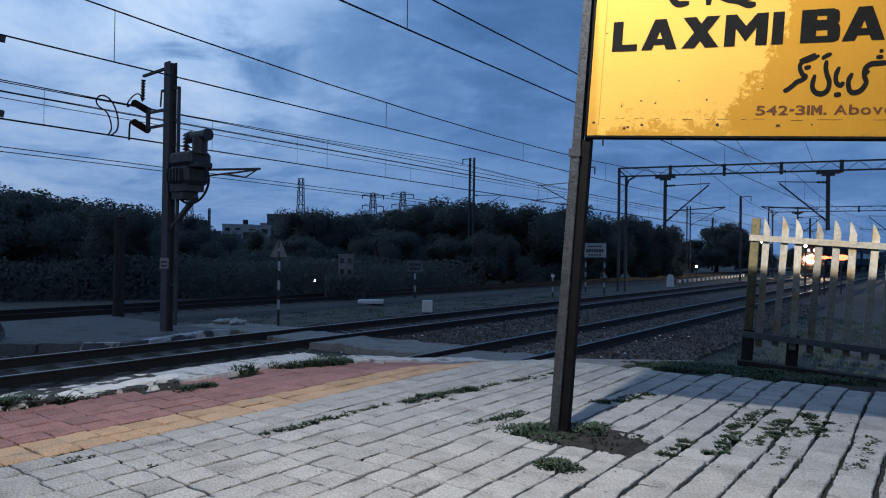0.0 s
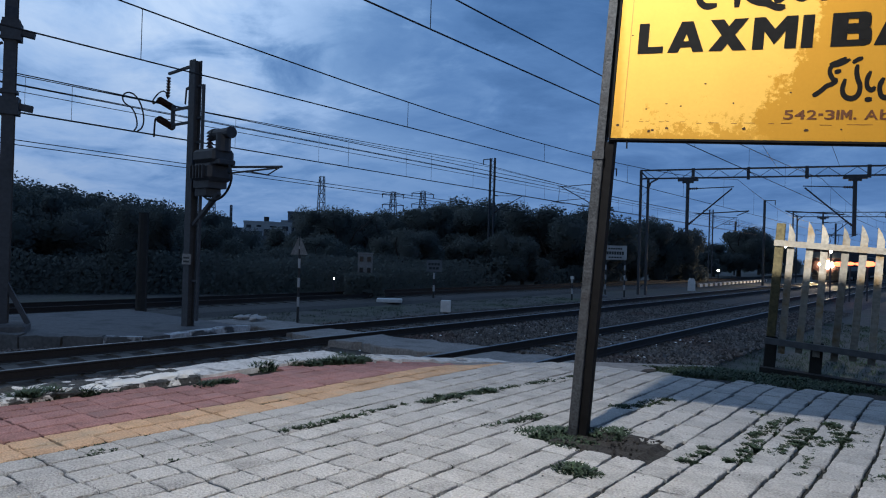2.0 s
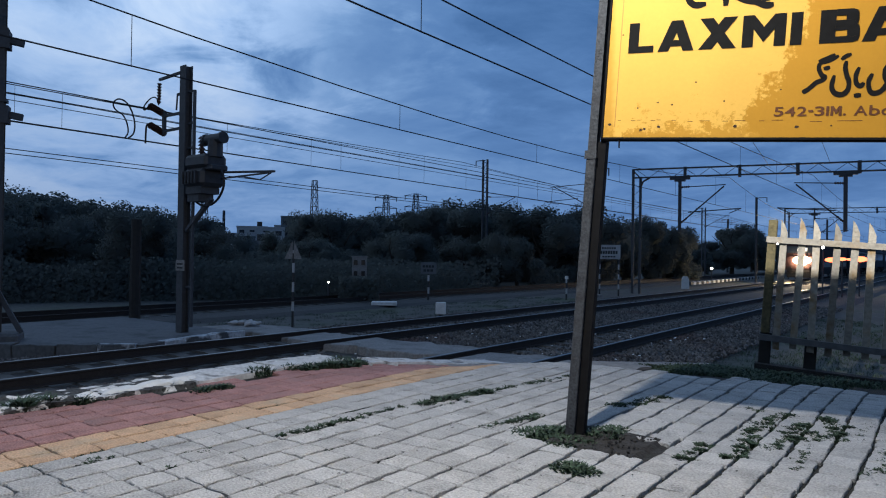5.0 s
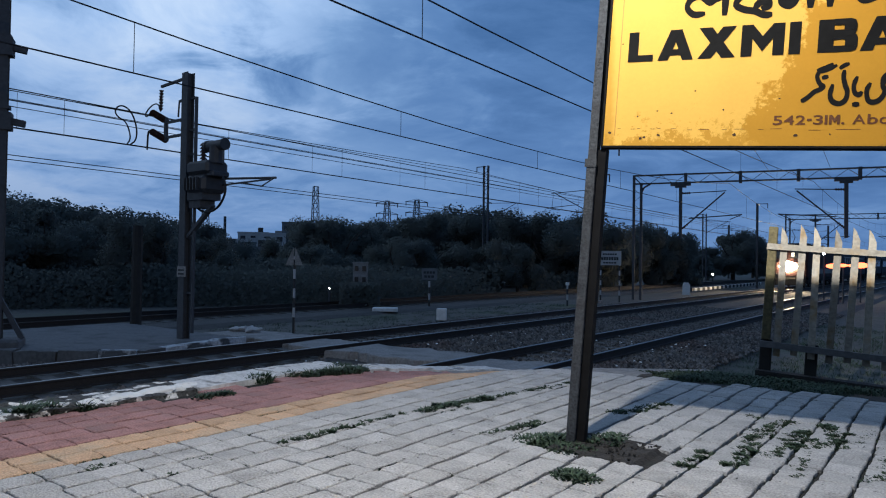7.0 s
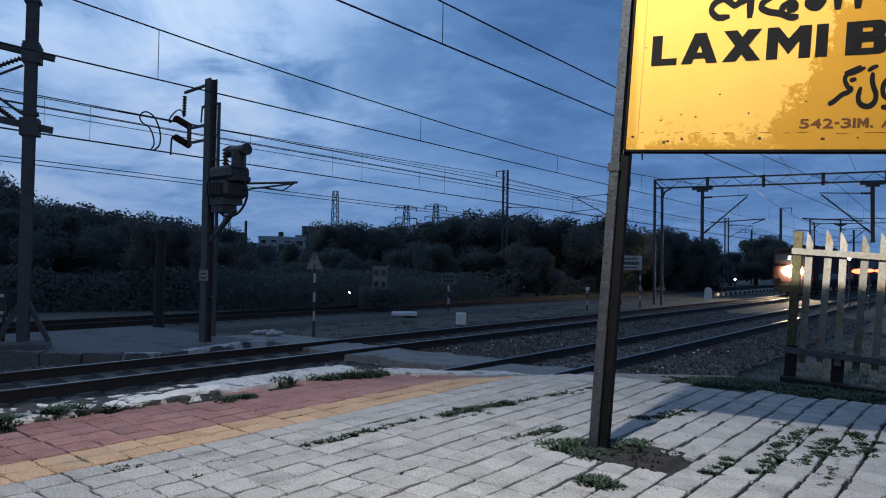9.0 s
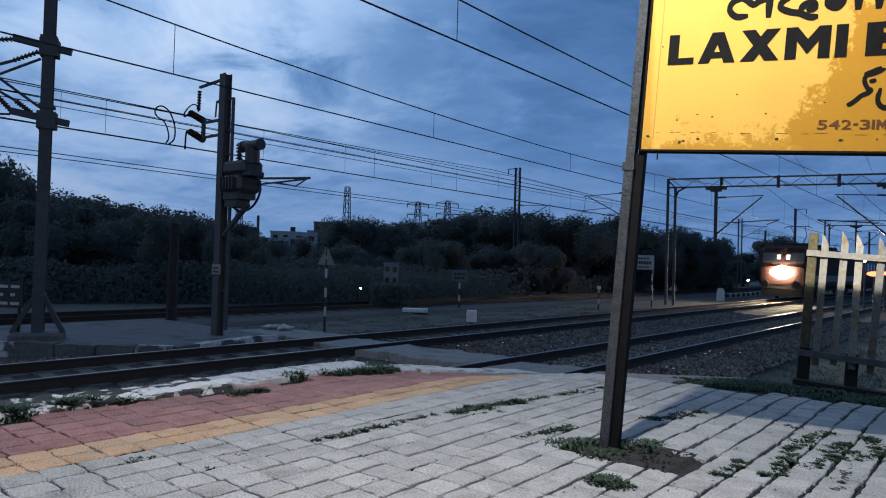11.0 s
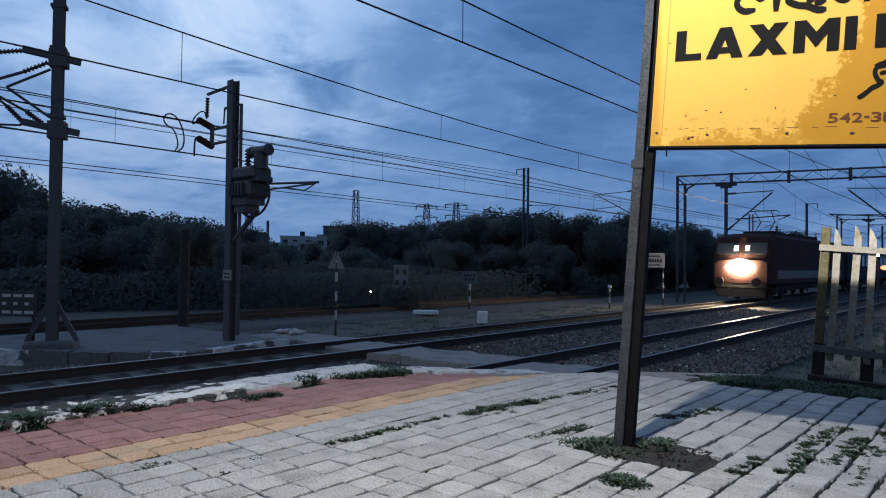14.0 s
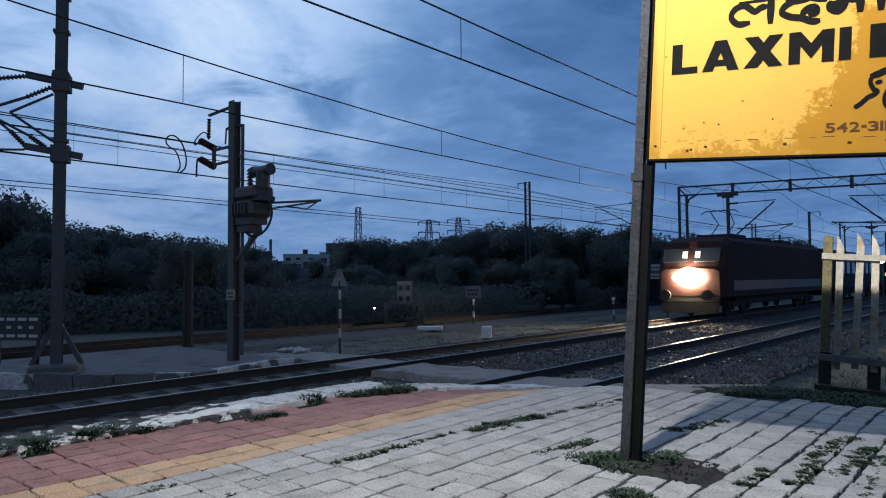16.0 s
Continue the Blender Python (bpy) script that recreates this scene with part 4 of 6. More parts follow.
def near_mast():
    X, Y, Z = -16.55, 5.83, -0.74
    t = thing("overhead_line_mast", X, Y, Z, "tall steel mast with paired brackets and insulators on the far platform", "railway mast", rz=60, group="overhead line masts")
    bm = B()
    h_mast(bm, 0, 0, -0.4, 9.0, 0.23, 0.20)
    for z in (5.0, 6.55, 7.5, 8.3):
        box(bm, -0.16, 0.16, -0.13, 0.13, z, z + 0.07)
    part("column", bm, "steel", t, "dark rolled-steel column")
    for z in (6.38, 4.76):
        bm = B()
        bar(bm, (-0.70, 0.0, z + 0.12), (0.45, 0.0, z - 0.06), 0.14, 0.14)
        box(bm, -0.17, 0.20, -0.16, 0.16, z - 0.22, z + 0.16)
        part("clamp_arm", bm, "steel", t)
    for a, b in (((-0.72, 0, 6.46), (-1.25, 0, 6.36)), ((-0.20, 0, 6.25), (-0.70, 0, 5.98)), ((-0.30, 0, 4.88), (-0.62, 0, 5.12)), ((-0.70, 0, 4.90), (-1.0, 0, 5.22))):
        bm = B()
        insulator(bm, a, b, 0.066, 7)
        part("insulator", bm, "porcelain", t, "brown ribbed insulator")
    for a, b, r in (((-1.25, 0, 6.36), (-3.2, 0, 6.0), 0.03), ((-0.70, 0, 5.98), (-3.1, 0, 4.95), 0.035), ((-0.15, 0, 6.1), (-1.0, 0, 5.62), 0.03), ((-1.0, 0, 5.62), (-0.15, 0, 5.02), 0.03),
                    ((-0.62, 0, 5.12), (-2.6, 0, 6.2), 0.03), ((-1.0, 0, 5.22), (-2.6, 0, 6.5), 0.03), ((-0.7, 0, 4.8), (-2.9, 0, 4.7), 0.025)):
        bm = B()
        rod(bm, a, b, r)
        part("bracket_tube", bm, "steel", t)
    bm = B()
    bar(bm, (-0.5, 0, 0.0), (-0.05, 0, 0.9), 0.10)
    bar(bm, (0.5, 0, 0.0), (0.05, 0, 0.9), 0.10)
    part("stay", bm, "steel", t)
    bm = B()
    box(bm, -0.5, 0.5, -0.42, 0.42, -0.35, 0.02, bevel=0.05)
    part("footing", bm, "grimy", t)
    # dark notice panel with rows of unreadable white marks
    n = thing("notice_panel", X - 0.62, Y - 0.6, Z, "dark notice panel with rows of pale unreadable marks beside the mast", "sign", rz=30)
    bm = B()
    box(bm, -0.62, 0.62, -0.02, 0.02, 0.55, 1.12)
    for x in (-0.5, 0.5):
        box(bm, x - 0.03, x + 0.03, 0.021, 0.06, 0.0, 1.1)
    pn = part("panel", bm, "black", n)
    rnd = random.Random(3)
    for r, zz in enumerate((1.02, 0.84, 0.65)):
        for k in range(4):
            bm = B()
            w = 0.22 if r != 1 else 0.11
            box(bm, -0.55 + k * 0.29, -0.55 + k * 0.29 + w, -0.026, -0.0205, zz - 0.035, zz + 0.03)
            part("marking", bm, "plaster", pn)


transformer_mast()
near_mast()
plain_mast(-30.9, 46.2, GROUND, 10.2, "slim lattice mast with a bracket beside the sidings", lattice=True, w=0.42, reach=3.2, low=4.6)
plain_mast(-17.3, 37.5, GROUND, 7.6, "mast with paired brackets beyond the name board", reach=2.9, sgn=-1)
plain_mast(-24.5, 84.0, GROUND, 8.5, "distant mast with bracket", reach=3.0, lattice=True, w=0.4)
plain_mast(-15.5, 70.0, GROUND, 8.3, "distant mast with bracket", sgn=-1, w=0.18, low=0)
plain_mast(-30.5, 118.0, GROUND, 9.0, "distant mast with bracket", reach=3.0)
plain_mast(-17.0, 125.0, GROUND, 9.0, "distant mast with bracket", reach=3.0, sgn=-1)
t = thing("timber_post", -19.6, 10.6, GROUND, "dark bare post before the hedge", "post")
bm = B()
rod(bm, (0, 0, -0.3), (0.02, 0, 3.25), 0.17, 0.15, n=10)
part("shaft", bm, "under", t)


def gantry(x0, y0, x1, y1, z0, top, label, drops):
    L = math.hypot(x1 - x0, y1 - y0)
    t = thing("portal_gantry", x0, y0, z0, label, "railway gantry", rz=math.degrees(math.atan2(y1 - y0, x1 - x0)), group="portal gantries")
    h = top - z0
    for x in (0.0, L):
        bm = B()
        for dx in (-0.20, 0.26):
            box(bm, x + dx - 0.08, x + dx + 0.08, -0.09, 0.09, -0.4, h if dx < 0 else h - 0.5)
        z = 0.3
        while z < h - 1.0:
            bar(bm, (x - 0.28, 0, z), (x + 0.28, 0, z + 0.5), 0.05, 0.02)
            bar(bm, (x + 0.28, 0, z + 0.5), (x - 0.28, 0, z + 1.0), 0.05, 0.02)
            z += 1.0
        part("upright", bm, "steel", t, "latticed steel upright")
    bm = B()
    for zz in (h - 0.56, h - 0.02):
        box(bm, -0.24, L + 0.24, -0.08, 0.08, zz - 0.045, zz + 0.045)
    k = 0
    x = 0.0
    while x < L:
        a, b = (h - 0.6, h - 0.05) if k % 2 else (h - 0.05, h - 0.6)
        bar(bm, (x, 0, a), (min(x + 0.75, L), 0, b), 0.03, 0.03)
        x += 0.75
        k += 1
    x = 3.0
    while x < L:
        box(bm, x - 0.09, x + 0.09, -0.12, 0.12, h - 0.7, h + 0.05)
        x += 3.2
    bar(bm, (0.26, 0, h - 1.25), (0.42, 0, h - 0.82), 0.10)
    bar(bm, (0.42, 0, h - 0.82), (0.85, 0, h - 0.58), 0.10)
    bar(bm, (-0.2, 0, h - 0.1), (0.26, 0, h - 0.6), 0.08)
    bar(bm, (L - 0.28, 0, h - 1.7), (L - 0.9, 0, h - 0.65), 0.09)
    part("beam", bm, "steel", t, "latticed steel cross beam")
    for x, sgn in drops:
        bm = B()
        box(bm, x - 0.10, x + 0.10, -0.10, 0.10, h - 4.1, h - 0.62)
        box(bm, x - 0.62, x + 0.62, -0.12, 0.12, h - 0.76, h - 0.62)
        box(bm, x - 0.34, x + 0.34, -0.11, 0.11, h - 0.88, h - 0.765)
        part("drop_post", bm, "steel", t)
        for a, b, r in (((0, -3.6), (2.6, -1.25), 0.045), ((0.1, -1.25), (2.7, -1.15), 0.03), ((0.5, -2.85), (3.6, -2.65), 0.035), ((3.6, -2.65), (2.9, -2.95), 0.025)):
            bm = B()
            rod(bm, (x + sgn * a[0], 0, h + a[1]), (x + sgn * b[0], 0, h + b[1]), r)
            part("bracket_tube", bm, "steel", t)
        for a, b in (((x + sgn * 0.1, 0, h - 3.5), (x + sgn * 0.45, 0, h - 3.2)), ((x + sgn * 0.1, 0, h - 1.25), (x + sgn * 0.6, 0, h - 1.23))):
            bm = B()
            insulator(bm, a, b, 0.09, 4)
            part("insulator", bm, "porcelain", t)


gantry(-16.85, 43.0, 5.0, 48.6, GROUND, 6.9, "steel portal gantry spanning the tracks", ((2.7, 1), (11.9, -1)))
gantry(-16.9, 92.0, 8.0, 96.0, GROUND, 7.4, "distant steel portal gantry spanning the tracks", ((3.0, 1), (13.0, -1)))


# ---- overhead wires ----
def line(name, pts, r, label, parent=None):
    bm = B()
    chain(bm, pts, r, n=5)
    ob = part(name, bm, "wire", parent)
    return tagged(ob, label, "overhead wire") if parent is None else ob


def catenary(x, ys, zc, zm, sag, label, shift=0.0, first_drop=3.7, step=4.6, r=0.015):
    """Contact wire, messenger wire and droppers over one track."""
    t = thing("overhead_line", x, 0, 0, label, "overhead wire", group="overhead lines")
    for y0, y1 in zip(ys, ys[1:]):
        n = 14

        def zmess(y):
            u = (y - y0) / (y1 - y0)
            return zm - sag * 4 * u * (1 - u)

        def dx(y):
            return shift * (y - ys[0]) / (ys[-1] - ys[0])
        bm = B()
        chain(bm, [(dx(y), y, zmess(y)) for y in (y0 + (y1 - y0) * k / n for k in range(n + 1))], r, 5)
        part("messenger_wire", bm, "wire", t)
        bm = B()
        chain(bm, [(dx(y), y, zc) for y in (y0, y1)], r, 5)
        part("contact_wire", bm, "wire", t)
        y = y0 + (first_drop - y0) % step
        while y < y1:
            bm = B()
            rod(bm, (dx(y), y, zc), (dx(y), y, zmess(y)), 0.007, n=4)
            part("dropper", bm, "wire", t)
            y += step


catenary(-12.1, (-62, -8, 47, 94, 160), 4.47, 6.50, 1.42, "contact and messenger wires over the middle track", first_drop=6.4, step=7.5)
catenary(-7.05, (-25, 46, 95, 160), 4.74, 6.23, 0.80, "contact and messenger wires over the platform track", first_drop=8.6, step=6.8)
catenary(-22.3, (-30, 31, 84, 150), 4.86, 6.35, 0.42, "contact and messenger wires over the far siding", first_drop=9.6, step=6.0)
catenary(-27.0, (-30, 40, 100, 160), 5.66, 7.3, 0.32, "contact and messenger wires over the outer siding", first_drop=3.0, step=7.0)
for x, z, dz, r in ((-17.1, 4.86, 0.0, 0.014), (-17.2, 4.62, 0.1, 0.014), (-17.1, 4.46, 0.1, 0.010), (-17.1, 3.99, 0.0, 0.018), (-27.0, 4.68, -0.1, 0.018), (-27.3, 4.55, -0.1, 0.018), (-22.3, 5.70, 0.1, 0.012)):
    line("feeder_wire", [(x, -30, z + 0.3), (x, 5.8, z), (x, 9.4, z), (x - 0.2, 32, z + dz), (x - 0.5, 80, z + dz)], r, "dark aerial feeder wire strung between masts")
bm = B()
chain(bm, rounded([(-17.1, 9.0 + 0.42 * a, 4.0 + b) for a, b in ((0.0, 0), (0.35, 0.12), (0.42, 0.4), (0.2, 0.72), (-0.15, 0.92), (-0.6, 0.98), (-0.95, 0.88), (-0.98, 0.74), (-0.75, 0.64), (-0.4, 0.60), (-0.12, 0.42), (0.02, 0.15), (-0.2, 0.0))]), 0.02)
tagged(part("jumper_loop", bm, "wire"), "looped jumper cable between two feeder wires", "cable")
for x0, y0, z0, x1, y1, z1 in ((-2.5, -10, 7.2, -9.0, 44, 6.6), (-1.5, -10, 8.0, -6.0, 45, 6.8)):
    line("cross_span_wire", [(x0, y0, z0), (x1, y1, z1)], 0.012, "dark span wire towards the gantry")


# ---- lineside signs and small things ----
def banded_post(t, x, h, r=0.035, band=0.30):
    n = int(h / band)
    for k in range(n + 1):
        bm = B()
        rod(bm, (x, 0, -0.2 if k == 0 else k * band), (x, 0, min((k + 1) * band, h)), r, n=8, caps=(k in (0, n)))
        part("post_band", bm, "plaster" if k % 2 else "black", t, "white-painted band" if k % 2 else "black-painted band")


def triangle_sign():
    t = thing("whistle_sign", -16.54, 14.05, GROUND + 0.2, "pale triangular lineside sign on a black and white banded post", "railway sign", rz=38)
    banded_post(t, 0, 2.2, 0.04)
    bm = B()
    prism(bm, [(-0.27, 1.92), (-0.02, 1.92), (-0.02, 2.50)], -0.06, -0.045)
    prism(bm, [(0.02, 1.92), (0.27, 1.92), (0.02, 2.50)], -0.06, -0.045)
    part("plate", bm, "concrete", t, "dull grey-white triangular plate")


def notice(x, y, z, w, h, zb, rz, label, posts, lines, mat="plaster"):
    t = thing("lineside_notice", x, y, z, label, "railway sign", rz=rz)
    for px in posts:
        banded_post(t, px, zb + h * 0.6, 0.05)
    bm = B()
    box(bm, -w / 2, w / 2, -0.09, -0.06, zb, zb + h)
    p = part("plate", bm, mat, t, "dull white sign plate")
    for k, zz, hh, ww in lines:
        for i in range(k):
            bm = B()
            a = -ww / 2 + i * ww / k
            box(bm, a, a + ww / k * 0.78, -0.096, -0.0905, zb + zz * h, zb + (zz + hh) * h)
            part("marking", bm, "black", p)


triangle_sign()
notice(-20.4, 25.7, GROUND + 0.15, 0.74, 0.56, 1.25, 38, "small square lineside notice on a banded post", (0,), ((4, .55, .2, .58), (3, .2, .2, .5)), "plasterdark")
notice(-16.9, 38.9, GROUND + 0.1, 1.32, 0.86, 2.12, 18, "white lineside notice with unreadable lettering on two banded posts", (-0.56, 0.56), ((6, .72, .11, 0.85), (7, .36, .22, 1.05), (5, .12, .10, 0.8)))
t = thing("marker_box", -13.9, 18.2, GROUND + 0.1, "small white trackside equipment box", "equipment box", rz=35)
bm = B()
box(bm, -0.17, 0.17, -0.13, 0.13, 0.22, 0.62, bevel=0.02)
part("case", bm, "white", t)
bm = B()
box(bm, -0.06, 0.06, -0.06, 0.06, -0.2, 0.22)
part("stand", bm, "steel", t)
t = thing("marker_stone", -16.7, 52.7, GROUND, "white-painted marker stone beside the striped kerb", "marker stone", rz=25)
bm = B()
prism(bm, [(-0.27, 0), (0.27, 0), (0.25, 0.75), (0.15, 0.95), (-0.15, 0.95), (-0.25, 0.75)], -0.18, 0.18)
part("stone", bm, "white", t)
t = thing("striped_kerb", -17.4, 56.0, GROUND + 0.15, "long kerb painted in black and white stripes", "kerb", rz=2.0)
for k in range(36):
    bm = B()
    box(bm, -0.12, 0.12, k * 0.8, k * 0.8 + 0.78, 0, 0.27, bevel=0.02)
    part("kerb_stone", bm, "white" if k % 2 else "black", t)
t = thing("concrete_trough", -19.9, 22.0, GROUND + 0.1, "pale concrete slab lying beyond the tracks", "slab", rz=40)
bm = B()
box(bm, -0.55, 0.55, -0.3, 0.3, 0.0, 0.16, bevel=0.02)
part("slab_body", bm, "white", t)
t = thing("rubble_heap", -15.3, 11.4, GROUND + 0.3, "small heap of pale rubble by the crossing", "rubble")
rnd = random.Random(17)
for k in range(9):
    bm = B()
    s = rnd.uniform(0.05, 0.12)
    bmesh.ops.create_icosphere(bm, subdivisions=2, radius=s, matrix=Matrix.Translation((rnd.uniform(-.40, .40), rnd.uniform(-.2, .2), 0.10)) @ Matrix.Diagonal((1.5, 1, .55, 1)))
    for v in bm.verts:
        v.co += Vector((1, 1, 0.8)) * 0.06 * noise.noise(v.co * 9)
    part("lump", bm, "plaster", t)


def litter():
    """Scraps of paper and pale stones on the ballast by the crossing."""
    rnd = random.Random(91)
    bm = B()
    for _ in range(110):
        x, y = rnd.uniform(-11.0, -5.2), rnd.uniform(8.6, 19)
        if 10.2 < y < 12.4:
            continue
        s, a = rnd.uniform(0.012, 0.040), rnd.random() * 3.1
        c, d = math.cos(a) * s, math.sin(a) * s
        z = RAIL - 0.16 + rnd.uniform(-.02, .03)
        bm.faces.new([bm.verts.new(p) for p in ((x - c, y - d, z), (x + d, y - c, z + 0.012), (x + c, y + d, z + 0.02), (x - d, y + c, z + 0.006))])
    tagged(part("litter", bm, "white"), "scraps of pale litter on the dark ballast", "litter", kind="stuff")


litter()
t = thing("marker_post", -17.0, 33.5, GROUND, "short black and white banded marker post", "post")
banded_post(t, 0, 1.1, 0.05)
bm = B()
box(bm, -0.09, 0.09, -0.05, 0.05, 1.1, 1.26, bevel=0.01)
part("cap", bm, "white", t)


def lamp_post(x, y, z0, h, r, mat, label):
    t = thing("lamp_post", x, y, z0, label, "lamp", group="distant lamps")
    bm = B()
    rod(bm, (0, 0, -0.2), (0, 0, h - r), 0.05, n=6)
    part("pole", bm, "steel", t)
    bm = B()
    bmesh.ops.create_icosphere(bm, subdivisions=2, radius=r, matrix=Matrix.Translation((0, 0, h)))
    # red lanterns are stretched sideways, so their shape draws the streak of glow
    if mat == "red_lamp":
        for v in bm.verts:
            v.co.x *= 2.6
    part("lantern", bm, mat, t, "glowing lamp")


lamp_post(-23.3, 21.9, GROUND, 0.98, 0.038, "white_lamp", "small bright white lamp before the hedge")
lamp_post(-19.6, 70.0, GROUND, 1.40, 0.11, "white_lamp", "bright white lamp beside the far tracks")
lamp_post(-17.5, 90.0, GROUND, 4.3, 0.12, "white_lamp", "distant white lamp on a thin pole")
for x, y, h, r, mat in ((-5.75, 44.0, 2.35, 0.14, "red_lamp"), (-5.5, 46.2, 2.40, 0.10, "red_lamp"), (-5.2, 47.6, 2.40, 0.09, "red_lamp"), (-4.9, 49.0, 2.42, 0.18, "red_lamp"), (-6.2, 44.0, 3.05, 0.08, "white_lamp"), (-5.6, 45.0, 3.05, 0.10, "white_lamp")):
    lamp_post(x, y, GROUND, h, r, mat, "red signal lamp on a short post" if mat == "red_lamp" else "small white lamp on a short post")


# ---- trees ----
def crown_mesh(seed, n, spread, lo, hi):
    """Many small leaf clumps gathered on lobes, uneven, with gaps."""
    rnd = random.Random(seed)
    lobes = [(Vector((rnd.gauss(0, spread * 0.58), rnd.gauss(0, spread * 0.58), lo + (hi - lo) * rnd.uniform(0.06, 0.88))), rnd.uniform(0.18, 0.40) * spread) for _ in range(26)]
    vs, fs, ns = [], [], []

    def soft(d, p):
        """The lie of the foliage: out from the lobe, out from the trunk and up to the light."""
        return (d * 0.35 + Vector((p.x, p.y, 0)).normalized() * 0.45 + Vector((0, 0, 0.6))).normalized()
    # the leafy mass inside each lobe
    for c, r in lobes:
        bm = B()
        bmesh.ops.create_icosphere(bm, subdivisions=2, radius=r * 0.62)
        k = len(vs)
        for v in bm.verts:
            d = v.co.normalized()
            p = c + v.co * (1 + 0.45 * noise.noise(v.co * 2.2 + c))
            vs.append((p.x, p.y, max(p.z, 0.1))), ns.append(tuple(soft(d, p)))
        fs.extend(tuple(k + v.index for v in f.verts) for f in bm.faces)
        bm.free()
    for _ in range(n):
        c, r = rnd.choice(lobes)
        d = Vector((rnd.gauss(0, 1), rnd.gauss(0, 1), rnd.gauss(0, 1))).normalized()
        p = c + d * r * (rnd.uniform(0.6, 1.25) if rnd.random() < 0.88 else rnd.uniform(1.15, 1.42))
        if p.z < 0.15:
            continue
        s = rnd.uniform(0.04, 0.10)
        a, b = d.orthogonal().normalized(), Vector((rnd.gauss(0, 1), rnd.gauss(0, 1), rnd.gauss(0, 1))).normalized()
        b = (b - a * b.dot(a)).normalized()
        lie = soft(d, p)
        if a.cross(b).dot(lie) < 0:
            b = -b
        k = len(vs)
        vs.extend(tuple(q) for q in (p + a * s, p + b * s * 0.7, p - a * s, p - b * s * 0.7 + d * s * 0.3))
        ns.extend([tuple(lie)] * 4)
        fs.append((k, k + 1, k + 2, k + 3))
    me = bpy.data.meshes.new("crown")
    me.from_pydata(vs, [], fs)
    me.polygons.foreach_set("use_smooth", [True] * len(me.polygons))
    me.normals_split_custom_set_from_vertices(ns)
    me.materials.append(M["leaf"])
    return me


def make_trees():
    kinds = []
    for s in range(5):
        rnd = random.Random(40 + s)
        bm = B()
        rod(bm, (0, 0, -0.3), (0.1, 0, 2.2), 0.22, 0.15, n=8)
        for k in range(6):
            a = k * 1.05 + rnd.random()
            p = Vector((0.1, 0, rnd.uniform(1.2, 2.2)))
            q = p + Vector((math.cos(a) * 1.2, math.sin(a) * 1.2, rnd.uniform(0.9, 1.9)))
            rod(bm, p, q, 0.09, 0.05, n=6)
            rod(bm, q, q + Vector((math.cos(a + .5) * 0.7, math.sin(a + .5) * 0.7, 0.8)), 0.05, 0.015, n=5)
        t = thing("tree", 0, -40 - s * 5, GROUND, "dense dark tree in the dusk beyond the tracks", "tree", group="trees beyond the tracks")
        part("trunk", bm, "bark", t)
        c = new("crown", crown_mesh(60 + s, 32000, 2.3, 0.5, 5.0))
        c.parent = t
        kinds.append(t)
    rnd = random.Random(77)
    used = set()
    for i, (x, y, h) in enumerate(TREES):
        k = i % 5
        s = h / 5.5
        m = Matrix.LocRotScale((x, y, GROUND), Euler((0, 0, rnd.uniform(0, 6.28))), None)
        wide = s * rnd.uniform(0.95, 1.25)
        if k not in used:
            used.add(k)
            kinds[k].matrix_basis = m
            kinds[k].scale = (wide, wide, s)
        else:
            ob = copy_thing(kinds[k], m)
            ob.scale = (wide, wide, s)


def bearing(deg, dist):
    """A place at a bearing left of the track's direction, seen from the platform."""
    return (-math.sin(math.radians(deg)) * dist, math.cos(math.radians(deg)) * dist)


TREES = []
for deg, dist, h in ((74, 46, 7.6), (71.5, 52, 7.7), (69, 48, 6.1), (66.5, 50, 5.8), (64, 46, 5.3), (61.5, 50, 5.7), (59, 47, 5.5), (57.6, 52, 5.2), (55.6, 54, 3.3), (53.2, 60, 2.6), (50.6, 64, 4.7), (50, 50, 3.9),
                     (47.8, 66, 6.6), (46, 60, 6.4), (44.5, 68, 6.9), (42.5, 62, 6.3), (41, 70, 7.8), (39.3, 64, 7.0), (37.6, 72, 7.9), (36, 66, 7.6), (34.6, 72, 8.3), (33, 64, 7.2), (31.8, 70, 7.2), (30.4, 66, 5.4),
                     (28.6, 60, 7.0), (27, 66, 7.5), (25.4, 62, 6.0), (24, 68, 6.3), (22.3, 70, 6.4), (20.6, 76, 6.9), (19.2, 72, 6.0), (17.8, 96, 5.4), (16, 110, 5.5), (14.2, 115, 8.0), (12.8, 140, 6.5), (11, 165, 6), (9, 190, 6), (7, 210, 7), (4.5, 230, 7), (2, 250, 7), (-1, 240, 8),
                     (76.5, 44, 7.0), (79, 48, 7.5), (52, 46, 2.4), (57.8, 40, 3.8), (62, 38, 4.6), (67, 40, 5.0), (72, 40, 5.2), (48.5, 46, 3.4), (41.5, 48, 4.0), (39, 50, 4.2), (35, 52, 4.4), (31, 52, 4.0)):
    TREES.append((*bearing(deg, dist), h))
make_trees()


